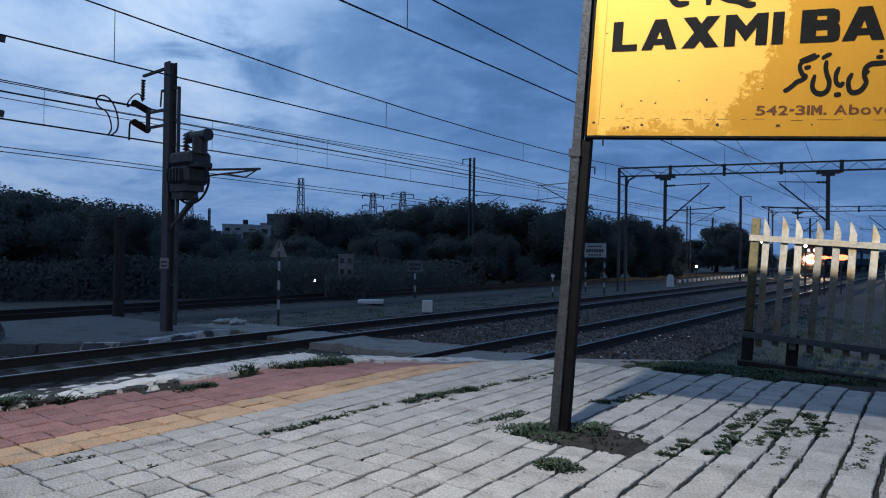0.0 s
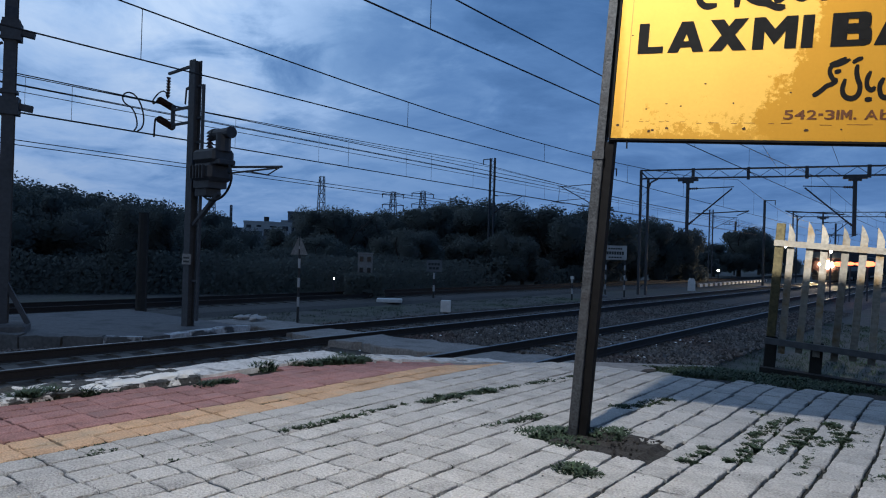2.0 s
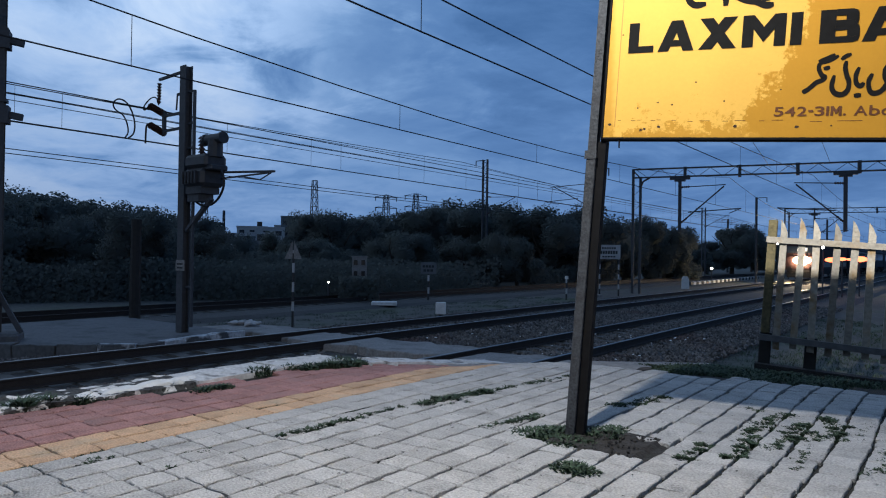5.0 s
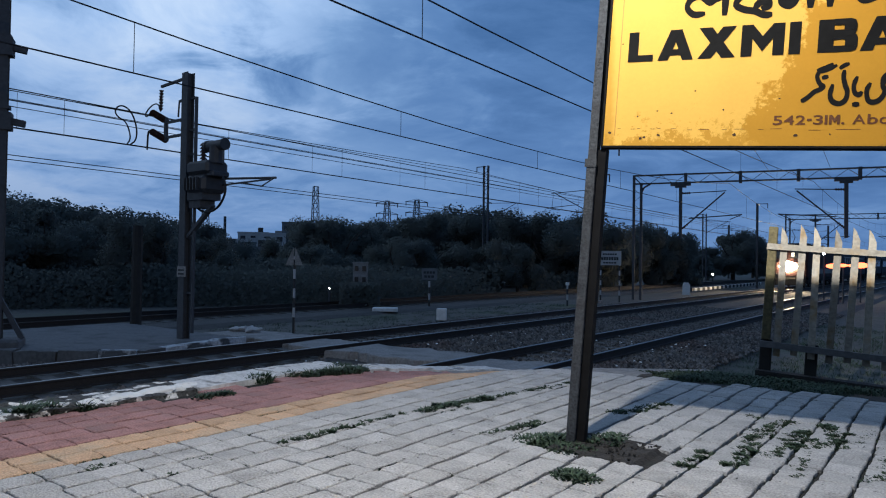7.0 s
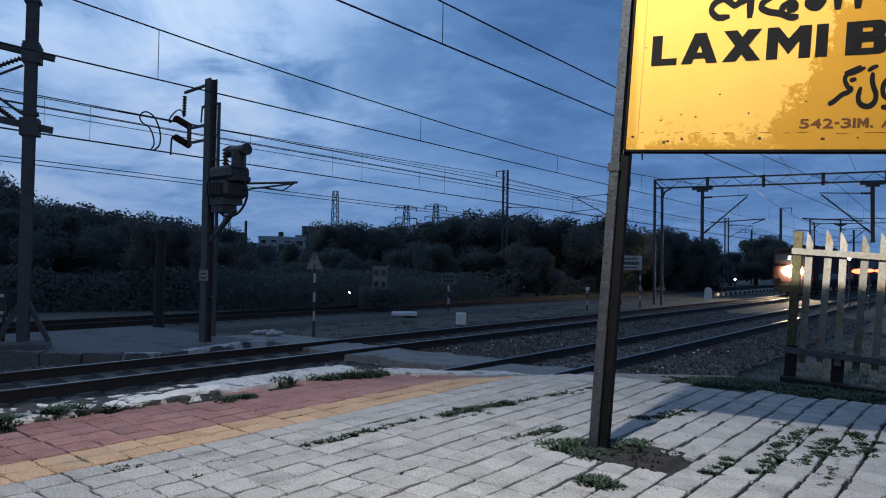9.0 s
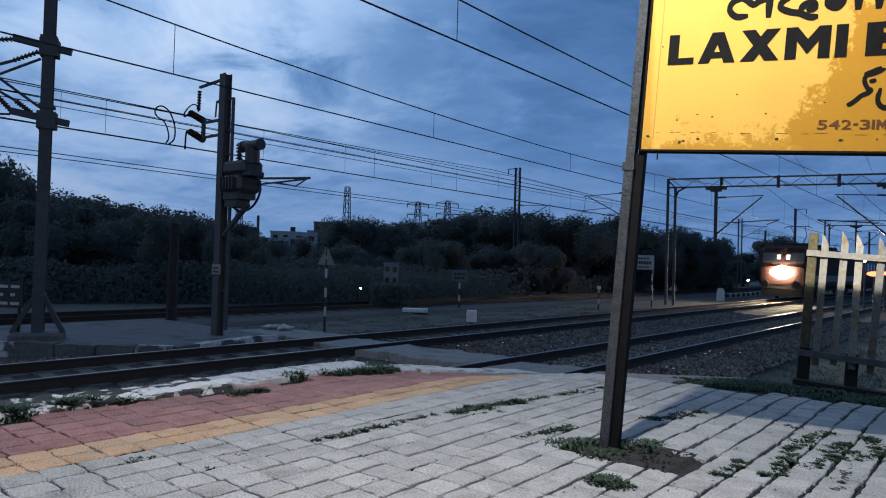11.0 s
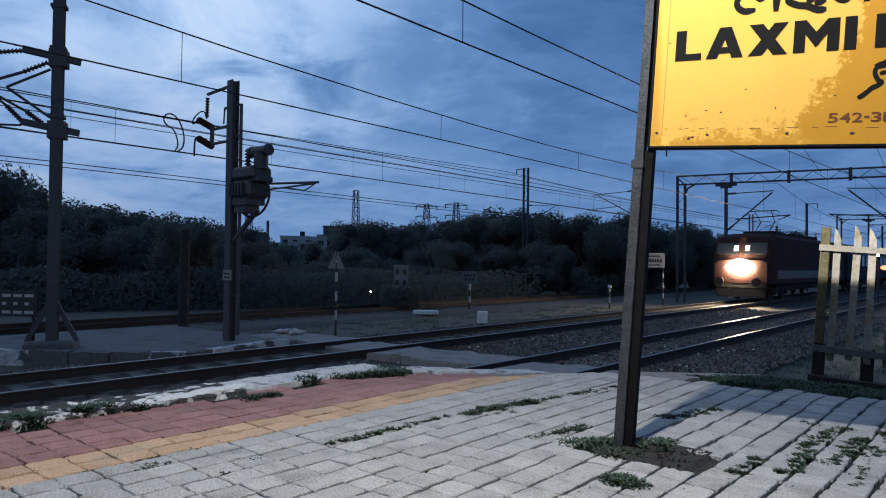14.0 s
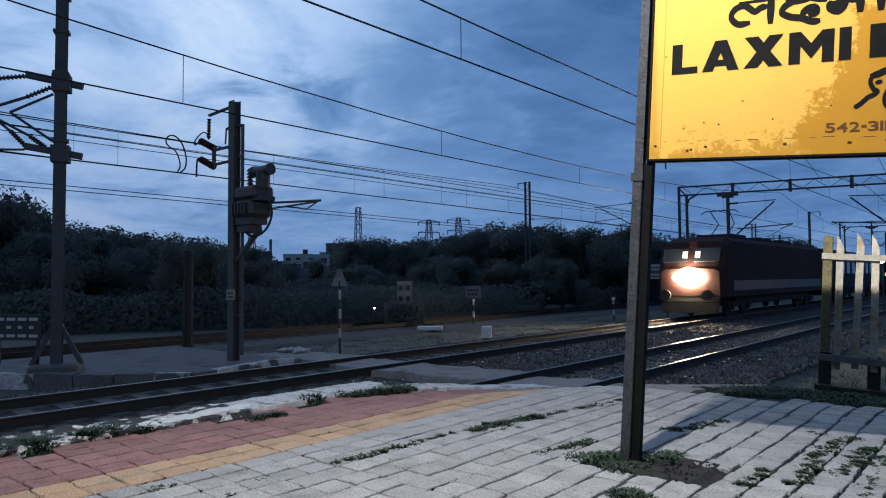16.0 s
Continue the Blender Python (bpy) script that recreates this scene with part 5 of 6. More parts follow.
def hedge():
    """A run of low scrub under the trees."""
    rnd = random.Random(8)
    vs, fs, ns = [], [], []
    for _ in range(120000):
        deg = rnd.uniform(2, 80)
        d = (34 + 12 * rnd.random()) if deg > 30 else (50 + 14 * rnd.random())
        x, y = bearing(deg, d)
        if x > -24.5 and y < 75:
            continue
        z = GROUND + rnd.random() ** 1.4 * (1.9 + 0.9 * noise.noise((x * 0.25, y * 0.25, 1)))
        s = rnd.uniform(0.045, 0.10)
        a = Vector((rnd.gauss(0, 1), rnd.gauss(0, 1), rnd.gauss(0, 1))).normalized()
        b = a.orthogonal().normalized()
        face = Vector((0.62, -0.42, 0.66)) + Vector((rnd.gauss(0, .25), rnd.gauss(0, .25), rnd.gauss(0, .25)))
        if a.cross(b).dot(face) < 0:
            b = -b
        if _ % 26 == 0:
            x, y = bearing(rnd.uniform(42.6, 45.9), rnd.uniform(30.8, 32.6))
            z = GROUND + rnd.random() ** 1.2 * 1.25
        k = len(vs)
        c = Vector((x, y, z))
        vs.extend((tuple(c + a * s), tuple(c + b * s), tuple(c - a * s), tuple(c - b * s)))
        ns.extend([tuple(face.normalized())] * 4)
        fs.append((k, k + 1, k + 2, k + 3))
    me = bpy.data.meshes.new("scrub")
    me.from_pydata(vs, [], fs)
    me.polygons.foreach_set("use_smooth", [True] * len(me.polygons))
    me.normals_split_custom_set_from_vertices(ns)
    me.materials.append(M["leaf"])
    tagged(new("scrub", me), "dark low scrub under the trees", "scrub", kind="stuff")


hedge()


# ---- distant buildings and towers ----
def building(deg, dist, w, d, h, mat, label, floors, cols, tank=False, eave=0.15, parapet=0.5):
    x, y = bearing(deg, dist)
    t = thing("building", x, y, GROUND, label, "building", rz=deg, group="distant town")
    bm = B()
    box(bm, -w / 2, w / 2, 0, d, -1, h)
    part("wall", bm, mat, t)
    bm = B()
    box(bm, -w / 2 - eave, w / 2 + eave, -eave, d + eave, h, h + parapet)
    roof = part("roof", bm, mat, t)
    if tank:
        bm = B()
        rod(bm, (w * 0.25, d / 2, h + 0.5), (w * 0.25, d / 2, h + 2.2), 0.9, n=10)
        part("water_tank", bm, "black", roof, "black roof water tank")
    for f in range(floors):
        for c in range(cols):
            cx, cz = -w / 2 + (c + 0.5) * w / cols, (f + 0.55) * h / floors
            bm = B()
            box(bm, cx - w / cols * 0.24, cx + w / cols * 0.24, -0.06, 0.10, cz - h / floors * 0.22, cz + h / floors * 0.22)
            part("window", bm, "windowdark", t)


building(53.0, 240, 10, 9, 11.0, "plaster", "pale flat-roofed house far off", 3, 3, True)
building(51.4, 230, 8, 8, 10.5, "plaster", "pale flat-roofed house far off", 3, 2)
building(50.2, 250, 9, 9, 12.0, "plaster", "pale flat-roofed house far off", 3, 3)
building(48.9, 235, 15, 10, 14.5, "plasterdark", "grey flat-roofed apartment block far off", 4, 5)
building(47.6, 260, 8, 9, 13.0, "plaster", "pale flat-roofed house far off", 3, 2, True)
building(54.6, 255, 10, 9, 9.0, "plasterdark", "grey house far off", 2, 3)
building(52.2, 120, 8, 7, 3.6, "plasterdark", "low house half hidden by trees", 1, 3)
rt = random.Random(63)
for deg, dist, h in ((55.4, 210, 7.0), (54.9, 190, 5.4), (54.2, 205, 7.6), (53.9, 170, 4.2), (53.4, 200, 6.6), (52.9, 180, 5.0), (52.4, 215, 8.2), (54.5, 150, 2.9), (53.1, 155, 3.4), (47.2, 240, 10.5), (46.6, 250, 9.6)):
    building(deg, dist, rt.uniform(3.5, 7.5), 6, h, rt.choice(("plaster", "plaster", "plasterdark")), "small flat-roofed house of the distant town", max(1, int(h / 3)), rt.randrange(2, 4), rt.random() < 0.4)
building(44.25, 33.2, 0.72, 1.6, 2.15, "concrete", "pale small hut among the scrub", 4, 2, eave=0.03, parapet=0.07)


def lattice_tower(deg, dist, h, w0, w1, label, arms=False):
    x, y = bearing(deg, dist)
    t = thing("lattice_tower", x, y, GROUND, label, "tower", rz=deg + 20, group="distant towers")
    bm = B()
    n = 9
    r = 0.0016 * dist / 3.1
    for k in range(n):
        za, zb = h * k / n, h * (k + 1) / n
        wa, wb = w0 + (w1 - w0) * k / n, w0 + (w1 - w0) * (k + 1) / n
        cs = ((-1, -1), (1, -1), (1, 1), (-1, 1))
        for i in range(4):
            (ax, ay), (bx, by) = cs[i], cs[(i + 1) % 4]
            bar(bm, (ax * wa, ay * wa, za), (ax * wb, ay * wb, zb), r * 1.6)
            bar(bm, (ax * wa, ay * wa, za), (bx * wb, by * wb, zb), r)
            bar(bm, (ax * wb, ay * wb, zb), (bx * wb, by * wb, zb), r)
    part("mast_frame", bm, "steel", t)
    if arms:
        for zz in (0.62, 0.80, 0.97):
            bm = B()
            bar(bm, (-h * 0.19, 0, h * zz), (h * 0.19, 0, h * zz), r * 2)
            bar(bm, (-h * 0.19, 0, h * zz), (0, 0, h * (zz + 0.05)), r)
            bar(bm, (h * 0.19, 0, h * zz), (0, 0, h * (zz + 0.05)), r)
            for s in (-1, 1):
                rod(bm, (s * h * 0.18, 0, h * zz), (s * h * 0.18, 0, h * (zz - 0.06)), r * 1.3, n=5)
            part("cross_arm", bm, "steel", t)


lattice_tower(48.05, 400, 44.8, 2.5, 1.2, "slender lattice telecom tower far beyond the trees")
lattice_tower(42.1, 600, 54.6, 5.0, 1.6, "lattice power pylon on the skyline", True)
lattice_tower(39.6, 600, 56.2, 5.0, 1.6, "lattice power pylon on the skyline", True)
lattice_tower(56.7, 300, 24.0, 2.0, 0.9, "lattice tower behind the mast")
lattice_tower(55.2, 300, 20.0, 0.4, 0.3, "thin lighting mast far off")


# ---- the train ----
TX = TRACKS["A"]


def loft(bm, sections):
    """Closed rings of points (x, z) at y joined along y."""
    rings = [[bm.verts.new((x, y, z)) for x, z in pts] for y, pts in sections]
    k = len(rings[0])
    for a, b in zip(rings, rings[1:]):
        for i in range(k):
            bm.faces.new((a[i], a[(i + 1) % k], b[(i + 1) % k], b[i]))
    bm.faces.new(rings[0][::-1]), bm.faces.new(rings[-1])
    bmesh.ops.recalc_face_normals(bm, faces=bm.faces[:])
    return bm


def shell(w, z0, z1, crown=0.28):
    return [(-w, z0), (w, z0), (w, z1 - crown), (w * 0.82, z1 - 0.06), (0, z1), (-w * 0.82, z1 - 0.06), (-w, z1 - crown)]


def bogie(t, y):
    bm = B()
    for s in (-1, 1):
        box(bm, s * 1.05 - 0.09, s * 1.05 + 0.09, y - 1.7, y + 1.7, 0.45, 0.72, bevel=0.03)
        for dy in (-1.2, 0, 1.2):
            rod(bm, (s * 1.05, y + dy, 0.5), (s * 1.2, y + dy, 0.5), 0.16, n=10)
    box(bm, -0.95, 0.95, y - 0.5, y + 0.5, 0.5, 0.8)
    b = part("bogie", bm, "under", t)
    for dy in (-1.25, 1.25):
        for s in (-0.872, 0.872):
            bm = B()
            rod(bm, (s - 0.065, y + dy, 0.53), (s + 0.065, y + dy, 0.53), 0.53, n=20)
            part("wheel", bm, "under", b)


def make_loco():
    t = thing("locomotive", TX, 90, RAIL, "red electric locomotive with blazing twin headlamps, coming slowly along the track", "locomotive")
    bm = B()
    loft(bm, [(0.0, shell(1.38, 1.05, 2.35, 0.2)), (0.12, shell(1.50, 1.0, 2.46, 0.2)), (0.62, shell(1.54, 1.0, 3.62)), (1.3, shell(1.56, 1.0, 3.86)), (18.6, shell(1.56, 1.0, 3.86)), (19.4, shell(1.54, 1.0, 3.62)), (19.9, shell(1.50, 1.0, 2.46, 0.2))])
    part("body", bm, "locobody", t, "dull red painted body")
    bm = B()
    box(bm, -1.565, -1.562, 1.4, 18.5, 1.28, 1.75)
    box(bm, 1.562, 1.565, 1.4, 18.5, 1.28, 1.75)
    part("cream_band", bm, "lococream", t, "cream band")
    slope = Matrix.Translation((0, 0.20, 2.62)) @ Matrix.Rotation(math.atan2(0.50, 1.16), 4, "X").inverted()
    for s in (-1, 1):
        bm = B()
        box(bm, s * 0.74 - 0.60, s * 0.74 + 0.60, -0.05, -0.005, 0.0, 0.72, slope, bevel=0.02)
        part("windscreen", bm, "glass", t, "dark windscreen pane")
        bm = B()
        box(bm, s * 0.30 - 0.12, s * 0.30 + 0.12, -0.062, -0.052, 0.20, 0.54, slope)
        part("lit_pane", bm, "cabglow", t, "lamplit part of the cab window")
    bm = B()
    box(bm, -0.46, 0.46, -0.110, -0.013, 1.66, 2.18, bevel=0.04)
    hb = part("headlamp_box", bm, "under", t, "headlamp housing")
    bm = B()
    def oval(w, h, y):
        pts = [(math.cos(k * math.pi / 16), math.sin(k * math.pi / 16)) for k in range(32)]
        return [bm.verts.new((w * math.copysign(abs(c) ** 1.35, c), y, 1.92 + h * math.copysign(abs(d) ** 1.35, d))) for c, d in pts]
    # glowing oval far wider than the real lenses, shaped to draw their glare
    a, b = oval(0.76, 0.46, -0.112), oval(0.72, 0.42, -0.160)
    bm.faces.new(b)
    for k in range(32):
        bm.faces.new((a[k], a[(k + 1) % 32], b[(k + 1) % 32], b[k]))
    bmesh.ops.recalc_face_normals(bm, faces=bm.faces[:])
    part("headlamp", bm, "head", hb, "warm-white headlamp glass, enlarged to draw its glare")
    bm = B()
    for s in (-1, 1):
        rod(bm, (s * 0.98, -0.02, 1.08), (s * 0.98, -0.45, 1.08), 0.11, n=12)
        rod(bm, (s * 0.98, -0.45, 1.08), (s * 0.98, -0.53, 1.08), 0.26, n=18)
    box(bm, -1.35, 1.35, 0.02, 0.3, 0.75, 1.25, bevel=0.02)
    part("buffer_beam", bm, "under", t, "buffer beam with two round buffers")
    bm = B()
    prism(bm, [(-1.3, 0.25), (1.3, 0.25), (1.35, 0.72), (-1.35, 0.72)], -0.08, -0.02)
    part("cattle_guard", bm, "under", t)
    bm = B()
    box(bm, -1.1, 1.1, 3.0, 17.0, 0.55, 0.98, bevel=0.04)
    part("underframe", bm, "under", t)
    bogie(t, 3.6), bogie(t, 16.2)
    for y in (3.4, 8.0, 12.0):
        bm = B()
        box(bm, -0.9, 0.9, y, y + 2.2, 3.85, 4.08, bevel=0.05)
        part("roof_equipment", bm, "under", t)
    for y, up in ((4.2, 1.22), (15.2, 0.25)):
        bm = B()
        for s in (-0.4, 0.4):
            rod(bm, (s, y, 4.1), (s, y + 1.1, 4.1 + up * 0.5), 0.03, n=6)
            rod(bm, (s, y + 1.1, 4.1 + up * 0.5), (s * 1.2, y + 0.1, 4.1 + up), 0.025, n=6)
        rod(bm, (-0.75, y + 0.1, 4.12 + up), (0.75, y + 0.1, 4.12 + up), 0.03, n=6)
        rod(bm, (-0.75, y + 0.1, 4.12 + up), (-0.95, y + 0.1, 3.98 + up), 0.025, n=6)
        rod(bm, (0.75, y + 0.1, 4.12 + up), (0.95, y + 0.1, 3.98 + up), 0.025, n=6)
        part("pantograph", bm, "steel", t, "pantograph frame on the roof")
    return t


def make_coach():
    t = thing("coach", TX, 115, RAIL, "dark blue passenger coach behind the locomotive", "railway coach", group="coaches of the train")
    bm = B()
    loft(bm, [(0.0, shell(1.60, 1.0, 3.86, 0.5)), (23.0, shell(1.60, 1.0, 3.86, 0.5))])
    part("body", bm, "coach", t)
    for s in (-1, 1):
        for k in range(10):
            bm = B()
            box(bm, s * 1.602 - 0.012, s * 1.602 + 0.012, 2.2 + k * 1.9, 3.3 + k * 1.9, 2.1, 2.95, bevel=0.008)
            part("window", bm, "glass", t)
        bm = B()
        box(bm, s * 1.603 - 0.01, s * 1.603 + 0.01, 1.4, 21.6, 3.0, 3.12)
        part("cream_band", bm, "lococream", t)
    bm = B()
    box(bm, -1.1, 1.1, 6, 17, 0.5, 0.98)
    part("underframe", bm, "under", t)
    bogie(t, 3.6), bogie(t, 19.4)
    return t


loco = make_loco()
coaches = [make_coach()]
coaches += [copy_thing(coaches[0], pose(TX, 140 + k * 25, RAIL)) for k in range(3)]


# ---- weeds and grass ----
def tuft(bm, x, y, z, r, n, rnd, h=0.10):
    for _ in range(int(n * 1.8)):
        a, d = rnd.random() * 6.28, r * math.sqrt(rnd.random())
        px, py = x + math.cos(a) * d, y + math.sin(a) * d
        hh = h * 0.40 * rnd.uniform(0.2, 1.0) * (1.15 - 0.6 * d / max(r, 1e-6))
        w = rnd.uniform(0.004, 0.009)
        b = rnd.random() * 6.28
        dx, dy = math.cos(b), math.sin(b)
        tip = Vector((px + dx * hh * 1.1, py + dy * hh * 1.1, z + hh * 0.9))
        mid = Vector((px + dx * hh * 0.5, py + dy * hh * 0.5, z + hh * 0.65))
        side = Vector((-dy, dx, 0)) * w
        vs = [bm.verts.new(v) for v in (Vector((px, py, z - 0.01)), mid + side, tip, mid - side)]
        bm.faces.new(vs)


def weeds(name, spots, label, seed):
    rnd = random.Random(seed)
    bm = B()
    for x, y, r, n, h in spots:
        tuft(bm, x, y, deck(y, x) - 0.012, r, n, rnd, h)
    tagged(part(name, bm, "weed"), label, "weeds", kind="stuff")


def seam_run(x, y0, y1, r, n, h, rnd):
    out = []
    y = y0
    while y < y1:
        out.append((x + rnd.uniform(-.02, .02), y, r * rnd.uniform(0.5, 1.2), int(n * 2.2 * rnd.uniform(0.4, 1.2)), h))
        y += r * 1.1
    return out


def trail(pts, r, n, h, rnd, broad=0.02):
    """Tufts strewn along a bent line, denser and sparser by turns."""
    out = []
    for (ax, ay), (bx, by) in zip(pts, pts[1:]):
        steps = max(1, int(math.hypot(bx - ax, by - ay) / (r * 0.8)))
        for k in range(steps):
            q = (k + rnd.random()) / steps
            out.append((ax + (bx - ax) * q + rnd.gauss(0, broad), ay + (by - ay) * q + rnd.gauss(0, broad), r * rnd.uniform(0.5, 1.25), int(n * rnd.uniform(0.35, 1.25)), h * rnd.uniform(0.7, 1.3)))
    return out


rw = random.Random(21)
weeds("weed_clump", [(-1.98, 3.72, .17, 360, .13), (-1.80, 3.62, .16, 330, .11), (-1.72, 3.92, .15, 300, .13), (-2.1, 3.66, .12, 200, .10), (-1.72, 4.05, .11, 160, .11), (-1.9, 3.85, .12, 200, .12)], "clump of weeds round the foot of the sign post", 1)
weeds("weed_clump", [(-1.57, 3.17, .10, 300, .13), (-1.50, 3.16, .09, 220, .11)], "clump of weeds growing between paving blocks", 2)
weeds("grass_patch", trail([(-4.93, 3.9), (-4.88, 4.2), (-4.86, 5.05)], .13, 230, .24, rw, .05), "low green grass along the platform edge", 3)
weeds("weed_clump", trail([(-4.68, 3.05), (-4.66, 3.32)], .07, 120, .15, rw) + [(-4.95, 2.92, .06, 70, .09), (-4.93, 2.50, .08, 110, .10)], "small tuft of weeds on the red paving", 4)
weeds("grass_patch", trail([(-5.02, 1.1), (-5.05, 1.9), (-4.98, 2.28)], .12, 340, .24, rw, .06), "grass along the broken coping", 5)
weeds("weed_line", trail([(-3.09, 3.8), (-3.07, 4.1), (-2.98, 4.54)], .07, 120, .11, rw, .025) + trail([(-2.98, 4.54), (-2.9, 5.0), (-2.82, 5.6)], .045, 50, .07, rw) + trail([(-3.17, 2.65), (-3.16, 3.3)], .05, 75, .08, rw) + trail([(-3.16, 3.36), (-3.14, 3.7)], .035, 45, .06, rw) + trail([(-2.95, 3.83), (-2.84, 4.25)], .035, 40, .05, rw)
      + trail([(-2.35, 3.57), (-2.28, 4.1)], .05, 70, .07, rw) + trail([(-3.12, 1.86), (-3.07, 2.0)], .03, 45, .05, rw) + trail([(-3.55, 1.63), (-3.5, 1.8)], .03, 45, .05, rw) + trail([(-3.25, 2.1), (-3.25, 2.24)], .025, 35, .05, rw), "weeds growing in the paving joints", 6)
weeds("weed_line", [q for x, a, b in ((-3.52, 2.3, 2.75), (-3.70, 1.45, 2.1), (-3.34, 3.0, 3.55), (-3.16, 2.2, 2.5), (-3.34, 1.7, 1.95), (-2.80, 2.6, 3.1), (-2.52, 3.2, 3.6), (-2.44, 2.6, 2.9), (-3.43, 3.74, 4.0), (-2.98, 2.1, 2.35), (-3.88, 2.8, 3.3), (-4.06, 2.2, 2.7), (-2.1, 2.5, 2.9), (-1.2, 2.7, 3.2)) for q in seam_run(x + 0.003, a, b, .022, 14, .035, rw)], "thin moss and weeds in the joints of the paving", 16)
weeds("weed_line", trail([(-1.95, 4.7), (-1.82, 5.26)], .07, 95, .08, rw, .03) + trail([(-1.2, 3.69), (-1.17, 4.12)], .04, 90, .065, rw) + trail([(-1.0, 3.9), (-1.02, 4.58), (-1.02, 5.11)], .045, 100, .075, rw, .025) + trail([(-1.19, 5.27), (-0.96, 5.13)], .05, 55, .06, rw, .03)
      + trail([(-0.87, 4.2), (-0.83, 4.59), (-0.81, 5.05)], .05, 105, .075, rw, .035) + trail([(-0.86, 5.22), (-0.64, 5.2), (-0.58, 4.97), (-0.72, 4.56)], .06, 120, .075, rw, .04) + trail([(-0.70, 4.5), (-0.66, 3.9)], .03, 36, .05, rw) + trail([(-0.5, 4.6), (-0.48, 5.32)], .04, 50, .05, rw, .02) + trail([(-0.36, 4.0), (-0.3, 4.9)], .03, 40, .05, rw, .02), "weeds spreading along the paving joints", 7)
weeds("grass_patch", [(rw.uniform(-2.65, -0.9), rw.uniform(6.65, 8.0), .17, 130, .10) for _ in range(60)] + [(rw.uniform(-2.7, -0.6), rw.uniform(8.0, 9.4), .18, 80, .16) for _ in range(46)], "rough grass beside the ramp path", 8)


def fallen_leaves():
    """Dry dark leaves, twigs and crumbs of soil scattered over the blocks."""
    rnd = random.Random(52)
    bm = B()
    for _ in range(650):
        x, y = rnd.uniform(-3.6, 0.4), rnd.uniform(2.2, 6.2)
        if rnd.random() > 0.25 + 0.75 * max(0.0, noise.noise((x * 1.3, y * 1.3, 7)) + 0.25):
            continue
        s, a = rnd.uniform(0.004, 0.016), rnd.random() * 6.28
        c, d = math.cos(a) * s, math.sin(a) * s
        z = deck(y, x) + 0.004
        bm.faces.new([bm.verts.new(p) for p in ((x - c, y - d, z), (x + d * .45, y - c * .45, z + s * 0.1), (x + c, y + d, z + 0.001), (x - d * .45, y + c * .45, z + s * 0.06))])
    tagged(part("fallen_leaves", bm, "soil"), "dry leaves and crumbs of soil on the paving", "leaf litter", kind="stuff")


def soil_patch():
    """Bare earth with gravel where the blocks round the post are missing."""
    rnd = random.Random(15)
    bm = B()
    nx, ny = 22, 20
    grid = [[bm.verts.new((-2.05 + 0.74 * i / nx, 3.44 + 0.68 * j / ny, (0.002 if 3 < i < nx - 2 and 2 < j < ny - 2 else -0.022) + 0.016 * noise.noise((i * 0.33, j * 0.33, 1)) + 0.008 * noise.noise((i * 1.3, j * 1.3, 4)))) for i in range(nx + 1)] for j in range(ny + 1)]
    for j in range(ny):
        for i in range(nx):
            bm.faces.new((grid[j][i], grid[j][i + 1], grid[j + 1][i + 1], grid[j + 1][i]))
    for _ in range(120):
        bmesh.ops.create_icosphere(bm, subdivisions=1, radius=rnd.uniform(0.004, 0.011), matrix=Matrix.Translation((rnd.uniform(-1.95, -1.42), rnd.uniform(3.54, 4.0), 0.008)))
    tagged(part("soil_patch", bm, "soil"), "bare damp earth with gravel round the post's foot", "soil", kind="stuff")


fallen_leaves()
soil_patch()


def rough_grass():
    rnd = random.Random(12)
    bm = B()
    for _ in range(300):
        y = rnd.uniform(9, 30)
        x = rnd.uniform(-5.0, -0.5 + 0)
        if x < -4.6 and y < 12.5:
            continue
        tuft(bm, x, y, max(GROUND, deck(y) - 0.05) if y < 10.6 else GROUND, 0.3, 26, rnd, 0.36)
    for _ in range(260):
        x, y = rnd.uniform(-20, -14.8), rnd.uniform(12.5, 34)
        tuft(bm, x, y, GROUND, 0.3, 20, rnd, 0.3)
    tagged(part("rough_grass", bm, "weed"), "tall dry grass beside the tracks", "grass", kind="stuff")


rough_grass()


# ---- coping stones and paving blocks ----
def block_mesh(name, lx, ly, h, mat, seed, edge=0.0045):
    """A worn block: bevelled, with its corners a little uneven. Its top is at z = 0."""
    rnd = random.Random(seed)
    me = bpy.data.meshes.new(name)
    base = []
    for (x0, y0), (x1, y1) in (((-1, -1), (1, -1)), ((1, -1), (1, 1)), ((1, 1), (-1, 1)), ((-1, 1), (-1, -1))):
        c = rnd.uniform(0.955, 1.0)
        base.append((x0 * lx / 2 * c, y0 * ly / 2 * c, rnd.uniform(-.004, .001)))
        for q in (0.2, 0.4, 0.6, 0.8):
            k = rnd.uniform(0.94, 1.045)
            base.append(((x0 + (x1 - x0) * q) * lx / 2 * (k if x0 == x1 else 1), (y0 + (y1 - y0) * q) * ly / 2 * (k if y0 == y1 else 1), rnd.uniform(-.002, .002)))
    n = len(base)
    vs = [(x, y, -h) for x, y, z in base] + [(x, y, -edge + z) for x, y, z in base]
    vs += [(x * (1 - 2.2 * edge / lx), y * (1 - 2.2 * edge / ly), z * 0.5) for x, y, z in base]
    fs = []
    for k in (0, n):
        fs += [(k + i, k + (i + 1) % n, k + n + (i + 1) % n, k + n + i) for i in range(n)]
    fs.append(tuple(range(2 * n, 3 * n)))
    me.from_pydata(vs, [], fs)
    me.materials.append(M[mat])
    return me


